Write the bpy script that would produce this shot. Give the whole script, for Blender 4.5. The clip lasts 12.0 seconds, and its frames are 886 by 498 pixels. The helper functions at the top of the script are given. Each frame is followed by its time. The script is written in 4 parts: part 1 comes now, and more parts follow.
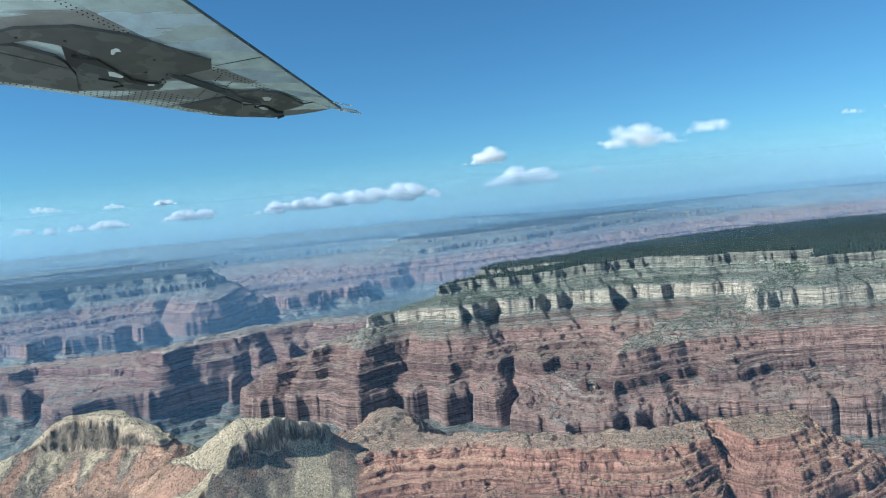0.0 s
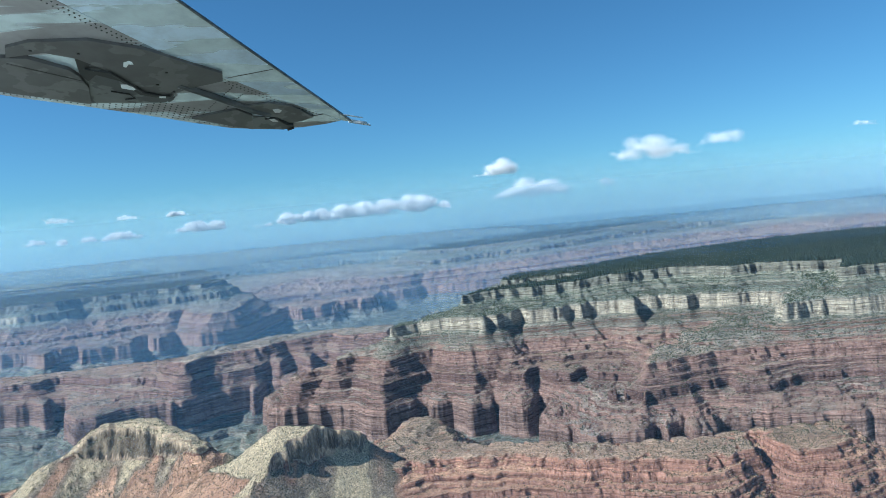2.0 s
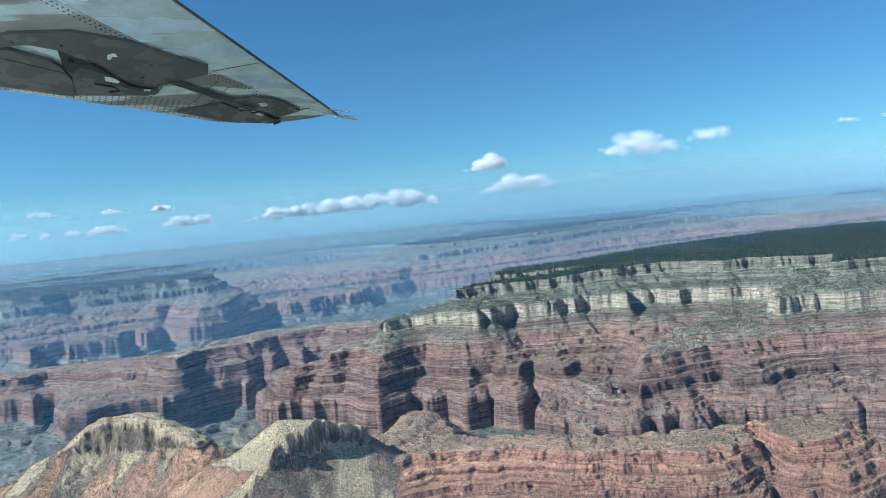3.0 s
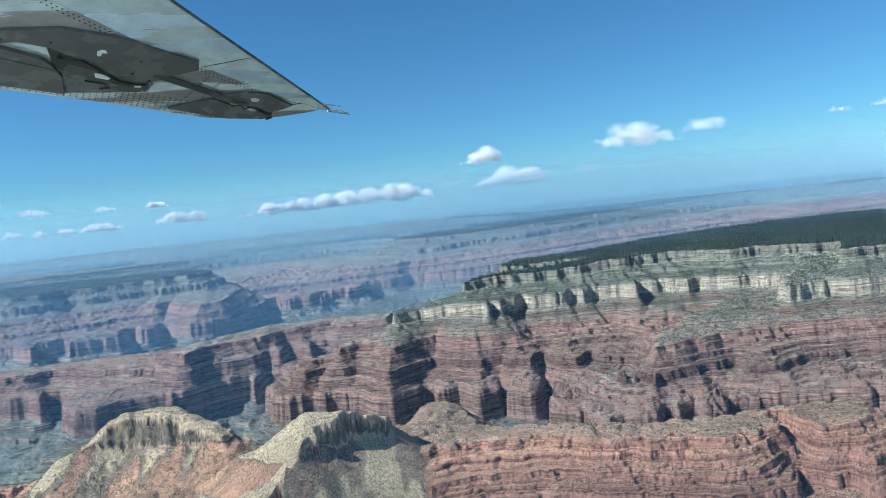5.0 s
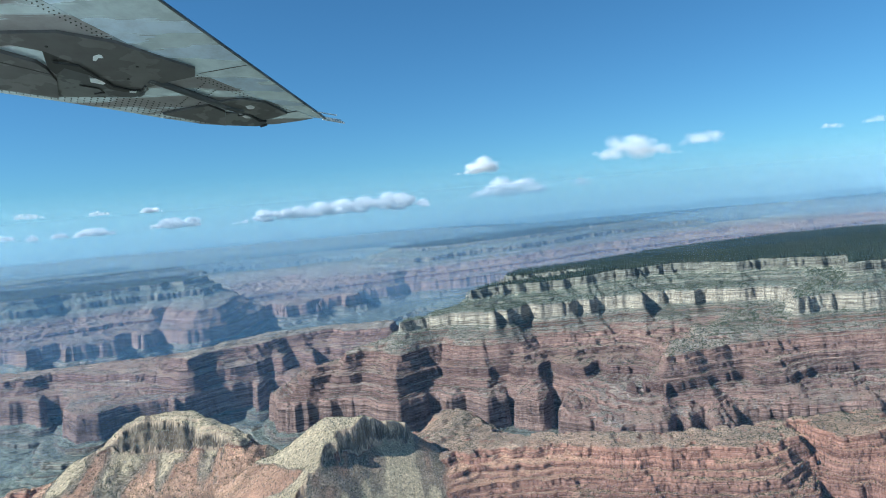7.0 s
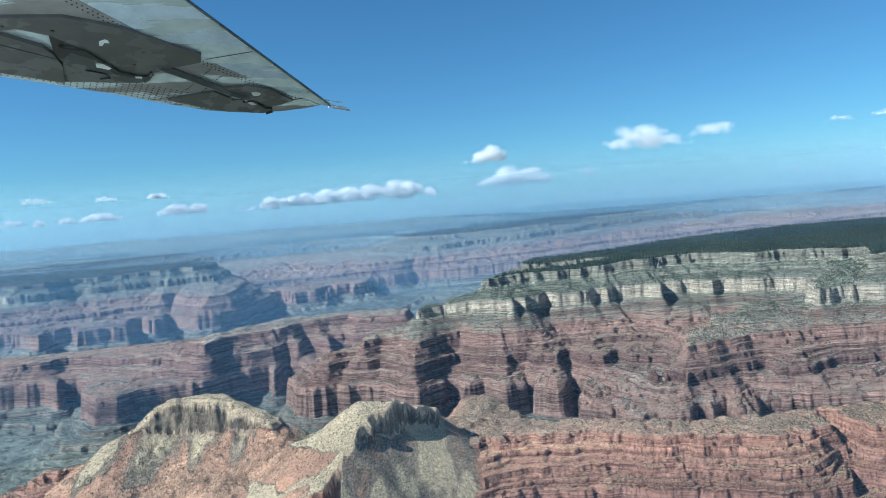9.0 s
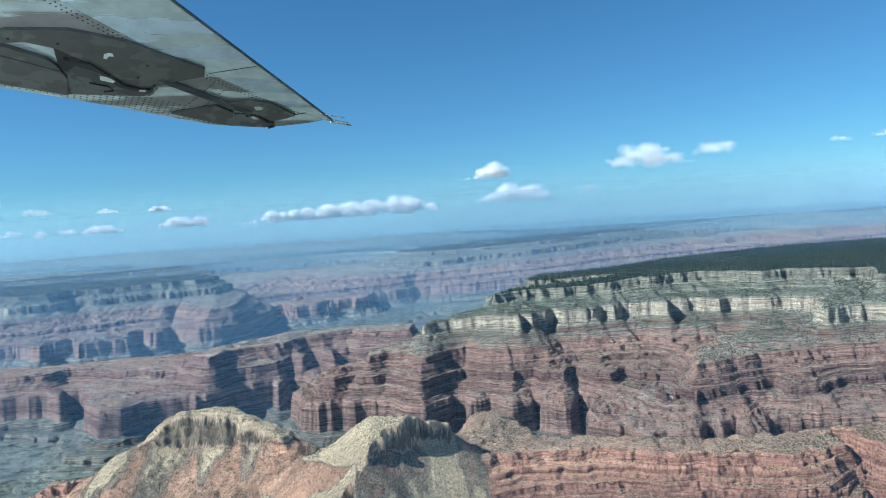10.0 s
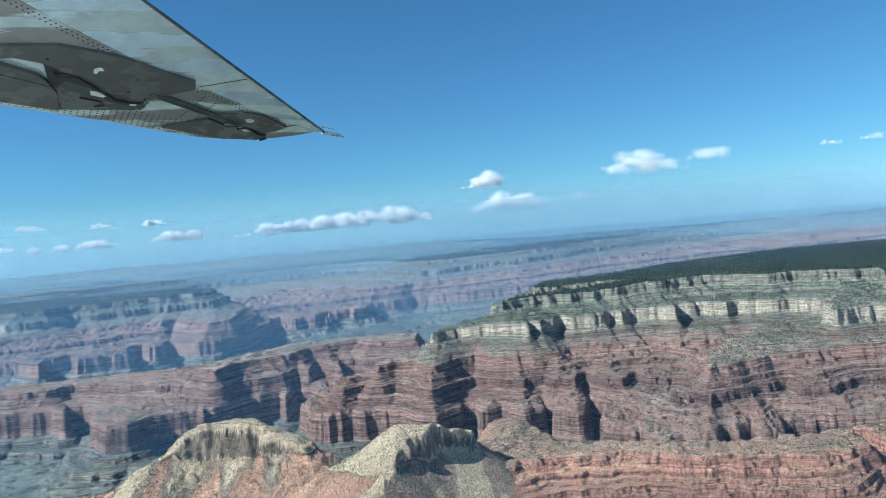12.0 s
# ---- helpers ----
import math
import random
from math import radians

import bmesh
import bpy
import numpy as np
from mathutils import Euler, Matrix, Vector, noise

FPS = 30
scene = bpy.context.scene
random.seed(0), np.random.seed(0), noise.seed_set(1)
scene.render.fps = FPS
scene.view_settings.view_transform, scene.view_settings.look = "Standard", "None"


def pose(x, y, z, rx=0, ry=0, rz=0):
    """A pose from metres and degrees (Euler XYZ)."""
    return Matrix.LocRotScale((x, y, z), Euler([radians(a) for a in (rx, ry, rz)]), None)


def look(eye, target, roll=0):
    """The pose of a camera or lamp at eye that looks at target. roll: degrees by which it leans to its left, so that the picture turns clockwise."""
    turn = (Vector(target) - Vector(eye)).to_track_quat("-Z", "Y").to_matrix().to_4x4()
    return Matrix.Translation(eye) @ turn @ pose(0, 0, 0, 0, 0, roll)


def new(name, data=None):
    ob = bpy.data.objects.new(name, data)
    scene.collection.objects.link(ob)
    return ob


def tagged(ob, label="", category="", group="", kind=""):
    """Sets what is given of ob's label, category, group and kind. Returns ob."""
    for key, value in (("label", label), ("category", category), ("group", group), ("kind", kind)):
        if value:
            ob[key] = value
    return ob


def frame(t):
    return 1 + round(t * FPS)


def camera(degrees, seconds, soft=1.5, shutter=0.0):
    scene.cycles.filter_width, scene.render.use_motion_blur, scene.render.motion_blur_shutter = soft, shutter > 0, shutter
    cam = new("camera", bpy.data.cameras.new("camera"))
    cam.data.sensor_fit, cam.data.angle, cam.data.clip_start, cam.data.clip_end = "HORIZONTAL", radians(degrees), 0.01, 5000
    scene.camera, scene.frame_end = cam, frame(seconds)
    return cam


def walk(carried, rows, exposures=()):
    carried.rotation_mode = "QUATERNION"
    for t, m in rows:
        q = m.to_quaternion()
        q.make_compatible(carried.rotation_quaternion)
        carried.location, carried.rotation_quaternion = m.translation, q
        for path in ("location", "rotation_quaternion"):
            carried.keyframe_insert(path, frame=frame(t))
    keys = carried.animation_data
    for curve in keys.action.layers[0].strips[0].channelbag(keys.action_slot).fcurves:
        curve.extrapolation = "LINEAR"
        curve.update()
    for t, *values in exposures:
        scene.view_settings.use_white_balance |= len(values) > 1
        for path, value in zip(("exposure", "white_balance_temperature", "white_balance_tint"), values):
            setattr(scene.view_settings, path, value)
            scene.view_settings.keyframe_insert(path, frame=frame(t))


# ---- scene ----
# The gorge is laid out at one tenth of its true size, so that its far rim stays inside the camera's reach.
EXPO = ((0.0, 0.80, 5380, 4), (12.0, 0.80, 5380, 4))
HAZE_SHEETS = ((150, 0.04), (508, 0.13), (720, 0.10), (900, 0.11), (1260, 0.15), (1900, 0.30), (2040, 0.12), (2780, 0.62))   # distance and opacity of each sheet that stands in for haze
cam = camera(62.9, 12.0, soft=0.5)
PATH = [
    (0.0, pose(30.38, -0.24, 200.44, 87.034, 5.266, -1.228)),
    (0.5, pose(27.75, -0.17, 200.42, 88.007, 4.980, -0.973)),
    (1.0, pose(25.18, -0.19, 200.34, 88.365, 5.103, -0.657)),
    (1.5, pose(22.58, -0.17, 200.30, 88.136, 4.952, -0.645)),
    (2.0, pose(20.00, 0.01, 200.29, 88.007, 5.215, -0.638)),
    (2.5, pose(17.46, 0.13, 200.28, 87.541, 5.257, -1.111)),
    (3.0, pose(14.89, 0.09, 200.22, 87.524, 5.053, -1.749)),
    (5.0, pose(4.76, 0.02, 200.11, 86.985, 5.719, -2.382)),
    (5.5, pose(2.19, -0.01, 200.08, 87.379, 5.255, -2.840)),
    (6.0, pose(-0.36, 0.03, 200.04, 87.693, 5.092, -2.751)),
    (6.5, pose(-2.88, 0.04, 200.01, 87.734, 5.042, -2.807)),
    (7.0, pose(-5.34, -0.05, 199.88, 87.733, 4.870, -3.011)),
    (9.0, pose(-15.21, -0.08, 199.76, 86.882, 4.321, -2.754)),
    (9.5, pose(-17.62, 0.01, 199.71, 87.108, 4.183, -2.746)),
    (10.0, pose(-19.99, 0.06, 199.69, 88.138, 3.691, -2.775)),
    (10.5, pose(-22.34, 0.10, 199.71, 88.783, 3.734, -2.941)),
    (11.0, pose(-24.72, 0.02, 199.67, 88.450, 4.267, -3.264)),
    (11.5, pose(-27.14, 0.10, 199.65, 88.489, 4.351, -3.476)),
    (12.0, pose(-29.58, 0.28, 199.61, 88.850, 4.621, -3.445)),
]
walk(cam, PATH, EXPO)

# ---- light ----
SUN_AZ, SUN_EL = radians(254), radians(39)   # compass of the sun from +y, clockwise; height
world = bpy.data.worlds.new("sky_world")
scene.world = world
world.use_nodes = True
wn = world.node_tree.nodes
sky = wn.new("ShaderNodeTexSky")
sky.sky_type = "NISHITA"
sky.sun_disc = False
sky.sun_elevation, sky.sun_rotation = SUN_EL, SUN_AZ
sky.altitude, sky.air_density, sky.dust_density, sky.ozone_density = 1500, 1.0, 0.8, 3.0
wn["Background"].inputs["Strength"].default_value = 0.053
tint = wn.new("ShaderNodeMix")
tint.data_type, tint.blend_type = "RGBA", "MULTIPLY"
tint.inputs[0].default_value = 1.0
tint.inputs[7].default_value = (0.70, 1.03, 1.10, 1)
world.node_tree.links.new(sky.outputs["Color"], tint.inputs[6])
world.node_tree.links.new(tint.outputs[2], wn["Background"].inputs["Color"])
lamp = bpy.data.lights.new("sun", "SUN")
lamp.energy, lamp.angle, lamp.color = 5.0, radians(0.53), (1.0, 0.95, 0.87)
sun = new("sun", lamp)
sun_way = Vector((math.sin(SUN_AZ) * math.cos(SUN_EL), math.cos(SUN_AZ) * math.cos(SUN_EL), math.sin(SUN_EL)))
sun.matrix_world = look(sun_way * 100, (0, 0, 0))

# ---- materials ----
class Nodes:
    """A short way to write a node material."""

    def __init__(self, name):
        self.mat = bpy.data.materials.new(name)
        self.mat.use_nodes = True
        self.tree = self.mat.node_tree
        self.out = self.tree.nodes["Material Output"]
        self.bsdf = self.tree.nodes["Principled BSDF"]

    def put(self, socket, value):
        if isinstance(value, bpy.types.NodeSocket):
            self.tree.links.new(value, socket)
        elif isinstance(value, (tuple, list)) and len(value) == 3 and socket.type == "RGBA":
            socket.default_value = (*value, 1)
        else:
            socket.default_value = value

    def node(self, kind, out=0, **ins):
        n = self.tree.nodes.new(kind)
        for k, v in ins.items():
            self.put(n.inputs[k], v)
        return n.outputs[out]

    def math(self, op, a, b=0.0, c=0.0):
        n = self.tree.nodes.new("ShaderNodeMath")
        n.operation = op
        for i, v in enumerate((a, b, c)):
            self.put(n.inputs[i], v)
        return n.outputs[0]

    def span(self, v, lo, hi, a=0.0, b=1.0):
        n = self.tree.nodes.new("ShaderNodeMapRange")
        n.interpolation_type = "SMOOTHSTEP"
        for i, x in enumerate((v, lo, hi, a, b)):
            self.put(n.inputs[i], x)
        return n.outputs[0]

    def mix(self, f, a, b, mode="MIX"):
        n = self.tree.nodes.new("ShaderNodeMix")
        n.data_type, n.blend_type = "RGBA", mode
        self.put(n.inputs[0], f)
        self.put(n.inputs[6], a)
        self.put(n.inputs[7], b)
        return n.outputs[2]

    def noise(self, vec, scale, detail=4.0, rough=0.55, out=0):
        return self.node("ShaderNodeTexNoise", out, Vector=vec, Scale=scale, Detail=detail, Roughness=rough)

    def ramp(self, f, stops):
        n = self.tree.nodes.new("ShaderNodeValToRGB")
        self.put(n.inputs[0], f)
        e = n.color_ramp.elements
        while len(e) < len(stops):
            e.new(0.5)
        for el, (p, c) in zip(e, stops):
            el.position, el.color = p, (*c, 1)
        return n.outputs[0]

    def bump(self, height, strength, dist):
        return self.node("ShaderNodeBump", Height=height, Strength=strength, Distance=dist)

    def finish(self, color, rough=0.9, normal=None, metal=0.0, spec=0.3):
        self.put(self.bsdf.inputs["Base Color"], color)
        self.put(self.bsdf.inputs["Roughness"], rough)
        self.put(self.bsdf.inputs["Metallic"], metal)
        self.put(self.bsdf.inputs["Specular IOR Level"], spec)
        if normal is not None:
            self.put(self.bsdf.inputs["Normal"], normal)
        return self.mat


def rock_material(name, tone, chalk, banded=0.75, dots=1.0):
    """Layered desert rock: its colour follows the bed in which it lies, with scree and scrub on the flatter ground."""
    m = Nodes(name)
    pos = m.node("ShaderNodeNewGeometry")
    nrm = m.tree.nodes[pos.node.name].outputs["True Normal"]
    sep = m.node("ShaderNodeSeparateXYZ", 2, Vector=nrm)
    att = m.tree.nodes.new("ShaderNodeAttribute")
    att.attribute_name = "bed"
    bed = att.outputs["Fac"]
    wob = m.math("MULTIPLY", m.math("SUBTRACT", m.noise(pos, 0.02, 2), 0.5), 2.5)
    lev = m.math("ADD", bed, wob)
    k = m.span(lev, -150, -40)
    m.tree.nodes[k.node.name].interpolation_type = "LINEAR"

    def at(z):
        return (z + 150) / 110

    cream, buff, white = (0.31, 0.28, 0.205), (0.26, 0.23, 0.17), (0.48, 0.40, 0.29)
    red, rose = (0.32, 0.19, 0.145), (0.39, 0.25, 0.195)
    olive, grey = (0.22, 0.215, 0.17), (0.26, 0.24, 0.20)
    wall = m.ramp(k, [(0, grey), (at(-137), olive), (at(-120), (0.29, 0.25, 0.20)), (at(-116), rose), (at(-104), (0.37, 0.24, 0.185)),
                      (at(-100), red), (at(-92), (0.28, 0.17, 0.135)), (at(-86), (0.325, 0.20, 0.155)), (at(-80), red), (at(-71), (0.33, 0.195, 0.14)),
                      (at(-68.5), white), (at(-61), white), (at(-58), buff), (at(-52), cream), (at(-44), cream)])
    # thin beds: light and dark courses that run level
    lay = m.node("ShaderNodeCombineXYZ", X=m.math("MULTIPLY", m.node("ShaderNodeSeparateXYZ", 0, Vector=pos), 0.006),
                 Y=m.math("MULTIPLY", m.node("ShaderNodeSeparateXYZ", 1, Vector=pos), 0.006), Z=bed)
    thin = m.noise(lay, 0.9, 5, 0.7)
    wall = m.mix(0.7, wall, m.ramp(thin, [(0.34, (0.38, 0.34, 0.33)), (0.5, (1, 1, 1)), (0.66, (1.6, 1.58, 1.52))]), "MULTIPLY")
    # finer level lines: pale beds, and dark ones that paint in ledge shadows
    fine = m.noise(m.node("ShaderNodeMapping", Vector=lay, Scale=(6, 6, 1)), 2.6, 3, 0.6)
    beds_and_ledge_shade = m.ramp(fine, [(0.37, (0.30, 0.28, 0.28)), (0.46, (1, 1, 1)), (0.56, (1.08, 1.08, 1.07)), (0.65, (1.85, 1.8, 1.7))])
    wall = m.mix(banded, wall, beds_and_ledge_shade, "MULTIPLY")
    broad = m.ramp(m.noise(lay, 0.24, 2, 0.5), [(0.36, (0.55, 0.52, 0.52)), (0.5, (1, 1, 1)), (0.64, (1.3, 1.28, 1.24))])
    wall = m.mix(0.6, wall, broad, "MULTIPLY")
    streak = m.noise(m.node("ShaderNodeMapping", Vector=pos, Scale=(1, 1, 0.12)), 0.45, 4, 0.65)
    wall = m.mix(0.3 + 0.3 * banded, wall, m.ramp(streak, [(0.35, (0.5, 0.45, 0.43)), (0.6, (1.15, 1.13, 1.1))]), "MULTIPLY")
    crack = m.noise(m.node("ShaderNodeMapping", Vector=pos, Scale=(1, 1, 0.3)), 1.7, 4, 0.7)
    wall = m.mix(0.75, wall, m.ramp(crack, [(0.38, (0.35, 0.33, 0.32)), (0.48, (1, 1, 1)), (0.66, (1.3, 1.3, 1.27))]), "MULTIPLY")
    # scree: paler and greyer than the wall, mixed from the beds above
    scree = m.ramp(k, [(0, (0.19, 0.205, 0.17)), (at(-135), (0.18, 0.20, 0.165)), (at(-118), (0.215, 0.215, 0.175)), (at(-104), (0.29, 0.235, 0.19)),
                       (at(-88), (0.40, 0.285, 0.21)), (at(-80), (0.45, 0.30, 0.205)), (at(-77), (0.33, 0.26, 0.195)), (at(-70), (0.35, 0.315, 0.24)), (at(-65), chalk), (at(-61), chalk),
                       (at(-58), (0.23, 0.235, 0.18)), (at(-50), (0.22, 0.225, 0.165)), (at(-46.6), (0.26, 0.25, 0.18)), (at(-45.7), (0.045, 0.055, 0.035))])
    grain = m.noise(pos, 1.3, 7, 0.8)
    scree = m.mix(0.4 + 0.4 * dots, scree, m.ramp(grain, [(0.35, (0.3, 0.3, 0.29)), (0.5, (1, 1, 1)), (0.65, (1.85, 1.82, 1.72))]), "MULTIPLY")
    speck = m.noise(pos, 3.2, 2, 0.6)
    scree = m.mix(0.7 * dots, scree, m.ramp(speck, [(0.38, (0.22, 0.22, 0.2)), (0.46, (1, 1, 1)), (0.56, (1.05, 1.05, 1.04)), (0.66, (1.8, 1.77, 1.66))]), "MULTIPLY")
    scree = m.mix(0.4, scree, m.ramp(thin, [(0.32, (0.5, 0.48, 0.47)), (0.5, (1, 1, 1)), (0.68, (1.35, 1.35, 1.32))]), "MULTIPLY")
    scree = m.mix(m.span(bed, -66, -78, 0.0, 0.95 * banded), scree, beds_and_ledge_shade, "MULTIPLY")
    scree = m.mix(0.5, scree, broad, "MULTIPLY")
    scrub = m.span(m.noise(pos, 1.6, 3, 0.6), 0.57, 0.63)
    patch = m.span(m.noise(pos, 0.05, 3, 0.6), 0.40, 0.62, 0.1 * dots, 0.55 * dots)
    scree = m.mix(m.math("MULTIPLY", scrub, patch), scree, (0.075, 0.08, 0.045))
    flat = m.math("ADD", sep, m.math("MULTIPLY", m.math("SUBTRACT", grain, 0.5), 0.35))
    stain = m.span(m.noise(pos, 0.03, 4, 0.6), 0.42, 0.60)
    red_talus = m.math("MULTIPLY", stain, m.math("MULTIPLY", m.span(bed, -104, -98), m.span(bed, -75, -82, 0.06, 0.7)))
    scree = m.mix(red_talus, scree, m.mix(0.8, (0.40, 0.235, 0.16), m.ramp(grain, [(0.32, (0.55, 0.55, 0.53)), (0.5, (1, 1, 1)), (0.68, (1.35, 1.35, 1.3))]), "MULTIPLY"))
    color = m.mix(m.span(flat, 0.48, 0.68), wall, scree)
    color = m.mix(1.0, color, tone, "MULTIPLY")
    relief = m.math("ADD", m.math("MULTIPLY", thin, 0.8), m.noise(pos, 1.4, 6, 0.75))
    return m.finish(color, 0.95, m.bump(relief, 1.0, 1.1), spec=0.1)


def foliage_material(name, a, b):
    m = Nodes(name)
    g = m.node("ShaderNodeNewGeometry")
    rnd = m.tree.nodes[g.node.name].outputs["Random Per Island"]
    c = m.mix(rnd, a, b)
    c = m.mix(m.span(m.noise(g, 0.02, 3), 0.4, 0.7, 0, 0.3), c, (0.055, 0.062, 0.04))
    return m.finish(c, 0.95, spec=0.1)


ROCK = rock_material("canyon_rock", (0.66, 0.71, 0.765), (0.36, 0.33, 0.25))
RUST_ROCK = rock_material("rust_ridge_rock", (0.95, 0.87, 0.83), (0.50, 0.44, 0.30), 0.5)
# the near-white scree colour makes the unseen outer floor a reflector under the wing
FLOOR_ROCK = rock_material("canyon_floor_rock", (0.80, 0.84, 0.87), (0.88, 0.88, 0.84), 0.75, 0.25)
PINE = foliage_material("pine_foliage", (0.012, 0.019, 0.015), (0.026, 0.036, 0.025))
SCRUB = foliage_material("juniper_foliage", (0.022, 0.032, 0.018), (0.06, 0.068, 0.038))

# ---- the lie of the land ----
RISE = 200.0   # height of the flight above the datum


def hashed(ix, iy, seed):
    h = (ix.astype(np.int64) * 374761393 + iy.astype(np.int64) * 668265263 + seed * 144665) & 0x7FFFFFFF
    h = ((h ^ (h >> 13)) * 1274126177) & 0x7FFFFFFF
    return ((h ^ (h >> 16)) & 0xFFFF) / 65535.0


def lattice(x, y, seed):
    """Smooth value noise, -1 to 1."""
    ix, iy = np.floor(x), np.floor(y)
    fx, fy = x - ix, y - iy
    fx, fy = fx * fx * fx * (fx * (fx * 6 - 15) + 10), fy * fy * fy * (fy * (fy * 6 - 15) + 10)
    a = hashed(ix, iy, seed)
    a = a + (hashed(ix + 1, iy, seed) - a) * fx
    b = hashed(ix, iy + 1, seed)
    b = b + (hashed(ix + 1, iy + 1, seed) - b) * fx
    return 2 * (a + (b - a) * fy) - 1


def fractal(x, y, size, seed, octaves=3, gain=0.5):
    total, amp = 0.0, 1.0
    for i in range(octaves):
        c, s = math.cos(0.7 * i + seed), math.sin(0.7 * i + seed)
        total = total + amp * lattice((c * x - s * y) / size, (s * x + c * y) / size, seed + 17 * i)
        size, amp = size * 0.5, amp * gain
    return total


def edge_distance(px, py, ring):
    """Distance to a closed outline, negative inside."""
    best = np.full(px.shape, 1e12)
    inside = np.zeros(px.shape, bool)
    for (ax, ay), (bx, by) in zip(ring, ring[1:] + ring[:1]):
        dx, dy = bx - ax, by - ay
        t = np.clip(((px - ax) * dx + (py - ay) * dy) / (dx * dx + dy * dy + 1e-9), 0, 1)
        best = np.minimum(best, (px - ax - t * dx) ** 2 + (py - ay - t * dy) ** 2)
        if ay != by:
            inside ^= ((ay > py) != (by > py)) & (px < dx * (py - ay) / dy + ax)
    best = np.sqrt(best)
    return np.where(inside, -best, best)


# Each upland is a nest of plan outlines, from its rim or crest outwards: the edge of each great cliff, then the hidden side behind.
MESA_0_FRONT = [(32, 468), (41, 477), (48, 478), (57, 482), (64, 478), (72, 480), (80, 474), (88, 476), (95, 470), (102, 472), (110, 468),
    (119, 470), (130, 472), (135, 464), (142, 465), (150, 472), (160, 470), (172, 471), (181, 464), (190, 452), (197, 436), (215, 439), (226, 429),
    (233, 418), (241, 414), (249, 410), (235, 383), (229, 372), (233, 369), (241, 369), (248, 370)]
MESA_0 = MESA_0_FRONT + [(300, 350), (440, 330), (580, 320), (760, 400), (760, 720), (435, 645), (340, 634), (285, 627), (201, 604), (140, 562), (75, 548), (66, 514),
    (110, 520), (132, 505), (100, 492), (45, 488)]
MESA_12_FRONT = [(-14, 462), (-5, 466), (4, 468), (19, 465), (27, 466), (33, 461), (39, 450), (43, 441), (46, 452), (53, 443), (59, 449),
    (63, 450), (68, 465), (72, 460), (75, 451), (87, 448), (94, 448), (100, 462), (102, 456), (106, 449), (113, 455), (122, 451), (129, 447),
    (135, 440), (141, 451), (145, 450), (152, 446), (155, 449), (161, 438), (167, 432), (173, 440), (181, 433), (193, 429), (204, 423), (212, 412),
    (213, 400), (198, 374), (193, 363), (200, 364), (216, 367), (229, 373), (238, 372), (250, 374)]
MESA_12 = MESA_12_FRONT + [(330, 330), (560, 290), (820, 380), (820, 780), (430, 690), (280, 680), (190, 650), (100, 592), (40, 570), (36, 500), (-10, 476)]
MESA_30_FRONT = [(-49, 451), (-40, 458), (-33, 457), (-26, 455), (-19, 436), (-14, 432), (-7, 438), (0, 447), (11, 456), (16, 449), (21, 439),
    (29, 434), (35, 430), (39, 435), (50, 440), (57, 442), (62, 440), (67, 445), (72, 448), (76, 443), (85, 450), (92, 449), (96, 441), (101, 451),
    (105, 448), (111, 443), (120, 442), (123, 434), (133, 427), (139, 439), (136, 425), (149, 419), (164, 423), (174, 420), (146, 388), (129, 370),
    (115, 347), (114, 340), (123, 343), (138, 349), (151, 354), (163, 355), (174, 354), (186, 353), (198, 350), (210, 347), (228, 343)]
MESA_30 = MESA_30_FRONT + [(300, 320), (560, 230), (860, 300), (860, 840), (420, 740), (260, 730), (170, 700), (80, 640), (10, 580), (0, 520), (-30, 478), (-50, 462)]
MESA_42_FRONT = [(-71, 446), (-63, 453), (-52, 452), (-38, 447), (-28, 434), (-19, 418), (-12, 423), (-4, 438), (1, 446), (10, 448), (15, 438),
    (28, 425), (35, 419), (40, 428), (47, 429), (50, 407), (57, 406), (62, 398), (68, 416), (75, 422), (75, 402), (78, 393), (85, 388), (92, 401),
    (99, 407), (101, 391), (108, 398), (108, 382), (114, 376), (118, 370), (113, 346), (108, 327), (114, 333), (120, 336), (131, 341), (141, 346),
    (155, 346), (152, 329), (167, 331), (181, 336), (193, 342), (206, 340), (225, 340)]
MESA_42 = MESA_42_FRONT + [(300, 310), (560, 190), (900, 280), (900, 880), (400, 780), (200, 750), (100, 700), (0, 640), (-30, 560), (-60, 500), (-78, 470)]
MESA_55_FRONT = [(-89, 438), (-79, 437), (-65, 439), (-54, 435), (-38, 426), (-29, 412), (-17, 402), (-9, 411), (-5, 415), (0, 426), (9, 426),
    (13, 411), (21, 410), (27, 400), (30, 391), (37, 395), (41, 397), (46, 415), (49, 410), (48, 390), (51, 387), (56, 380), (62, 379), (69, 399),
    (74, 410), (75, 401), (71, 372), (62, 343), (70, 337), (75, 328), (77, 320), (82, 313), (86, 316), (94, 316), (101, 314), (105, 315), (110, 322),
    (113, 322), (112, 311), (117, 318), (124, 323), (123, 307), (130, 318), (136, 322), (153, 320), (176, 313), (205, 310)]
MESA_55 = MESA_55_FRONT + [(300, 290), (560, 150), (940, 260), (940, 920), (400, 840), (150, 800), (50, 740), (-30, 660), (-60, 590), (-90, 510), (-100, 470)]
RIDGE_30_FRONT = [(-146, 249), (-140, 252), (-129, 257), (-122, 257), (-109, 249), (-97, 242), (-86, 238), (-65, 229), (-46, 220), (-35, 218),
    (-20, 224), (-12, 230), (0, 235), (7, 239), (17, 237), (26, 235), (35, 234), (44, 232), (52, 227), (60, 223), (66, 224), (71, 219), (77, 218),
    (84, 214), (91, 210), (100, 211), (106, 213), (109, 214), (112, 227), (116, 227), (119, 207), (124, 207), (131, 209), (141, 214)]
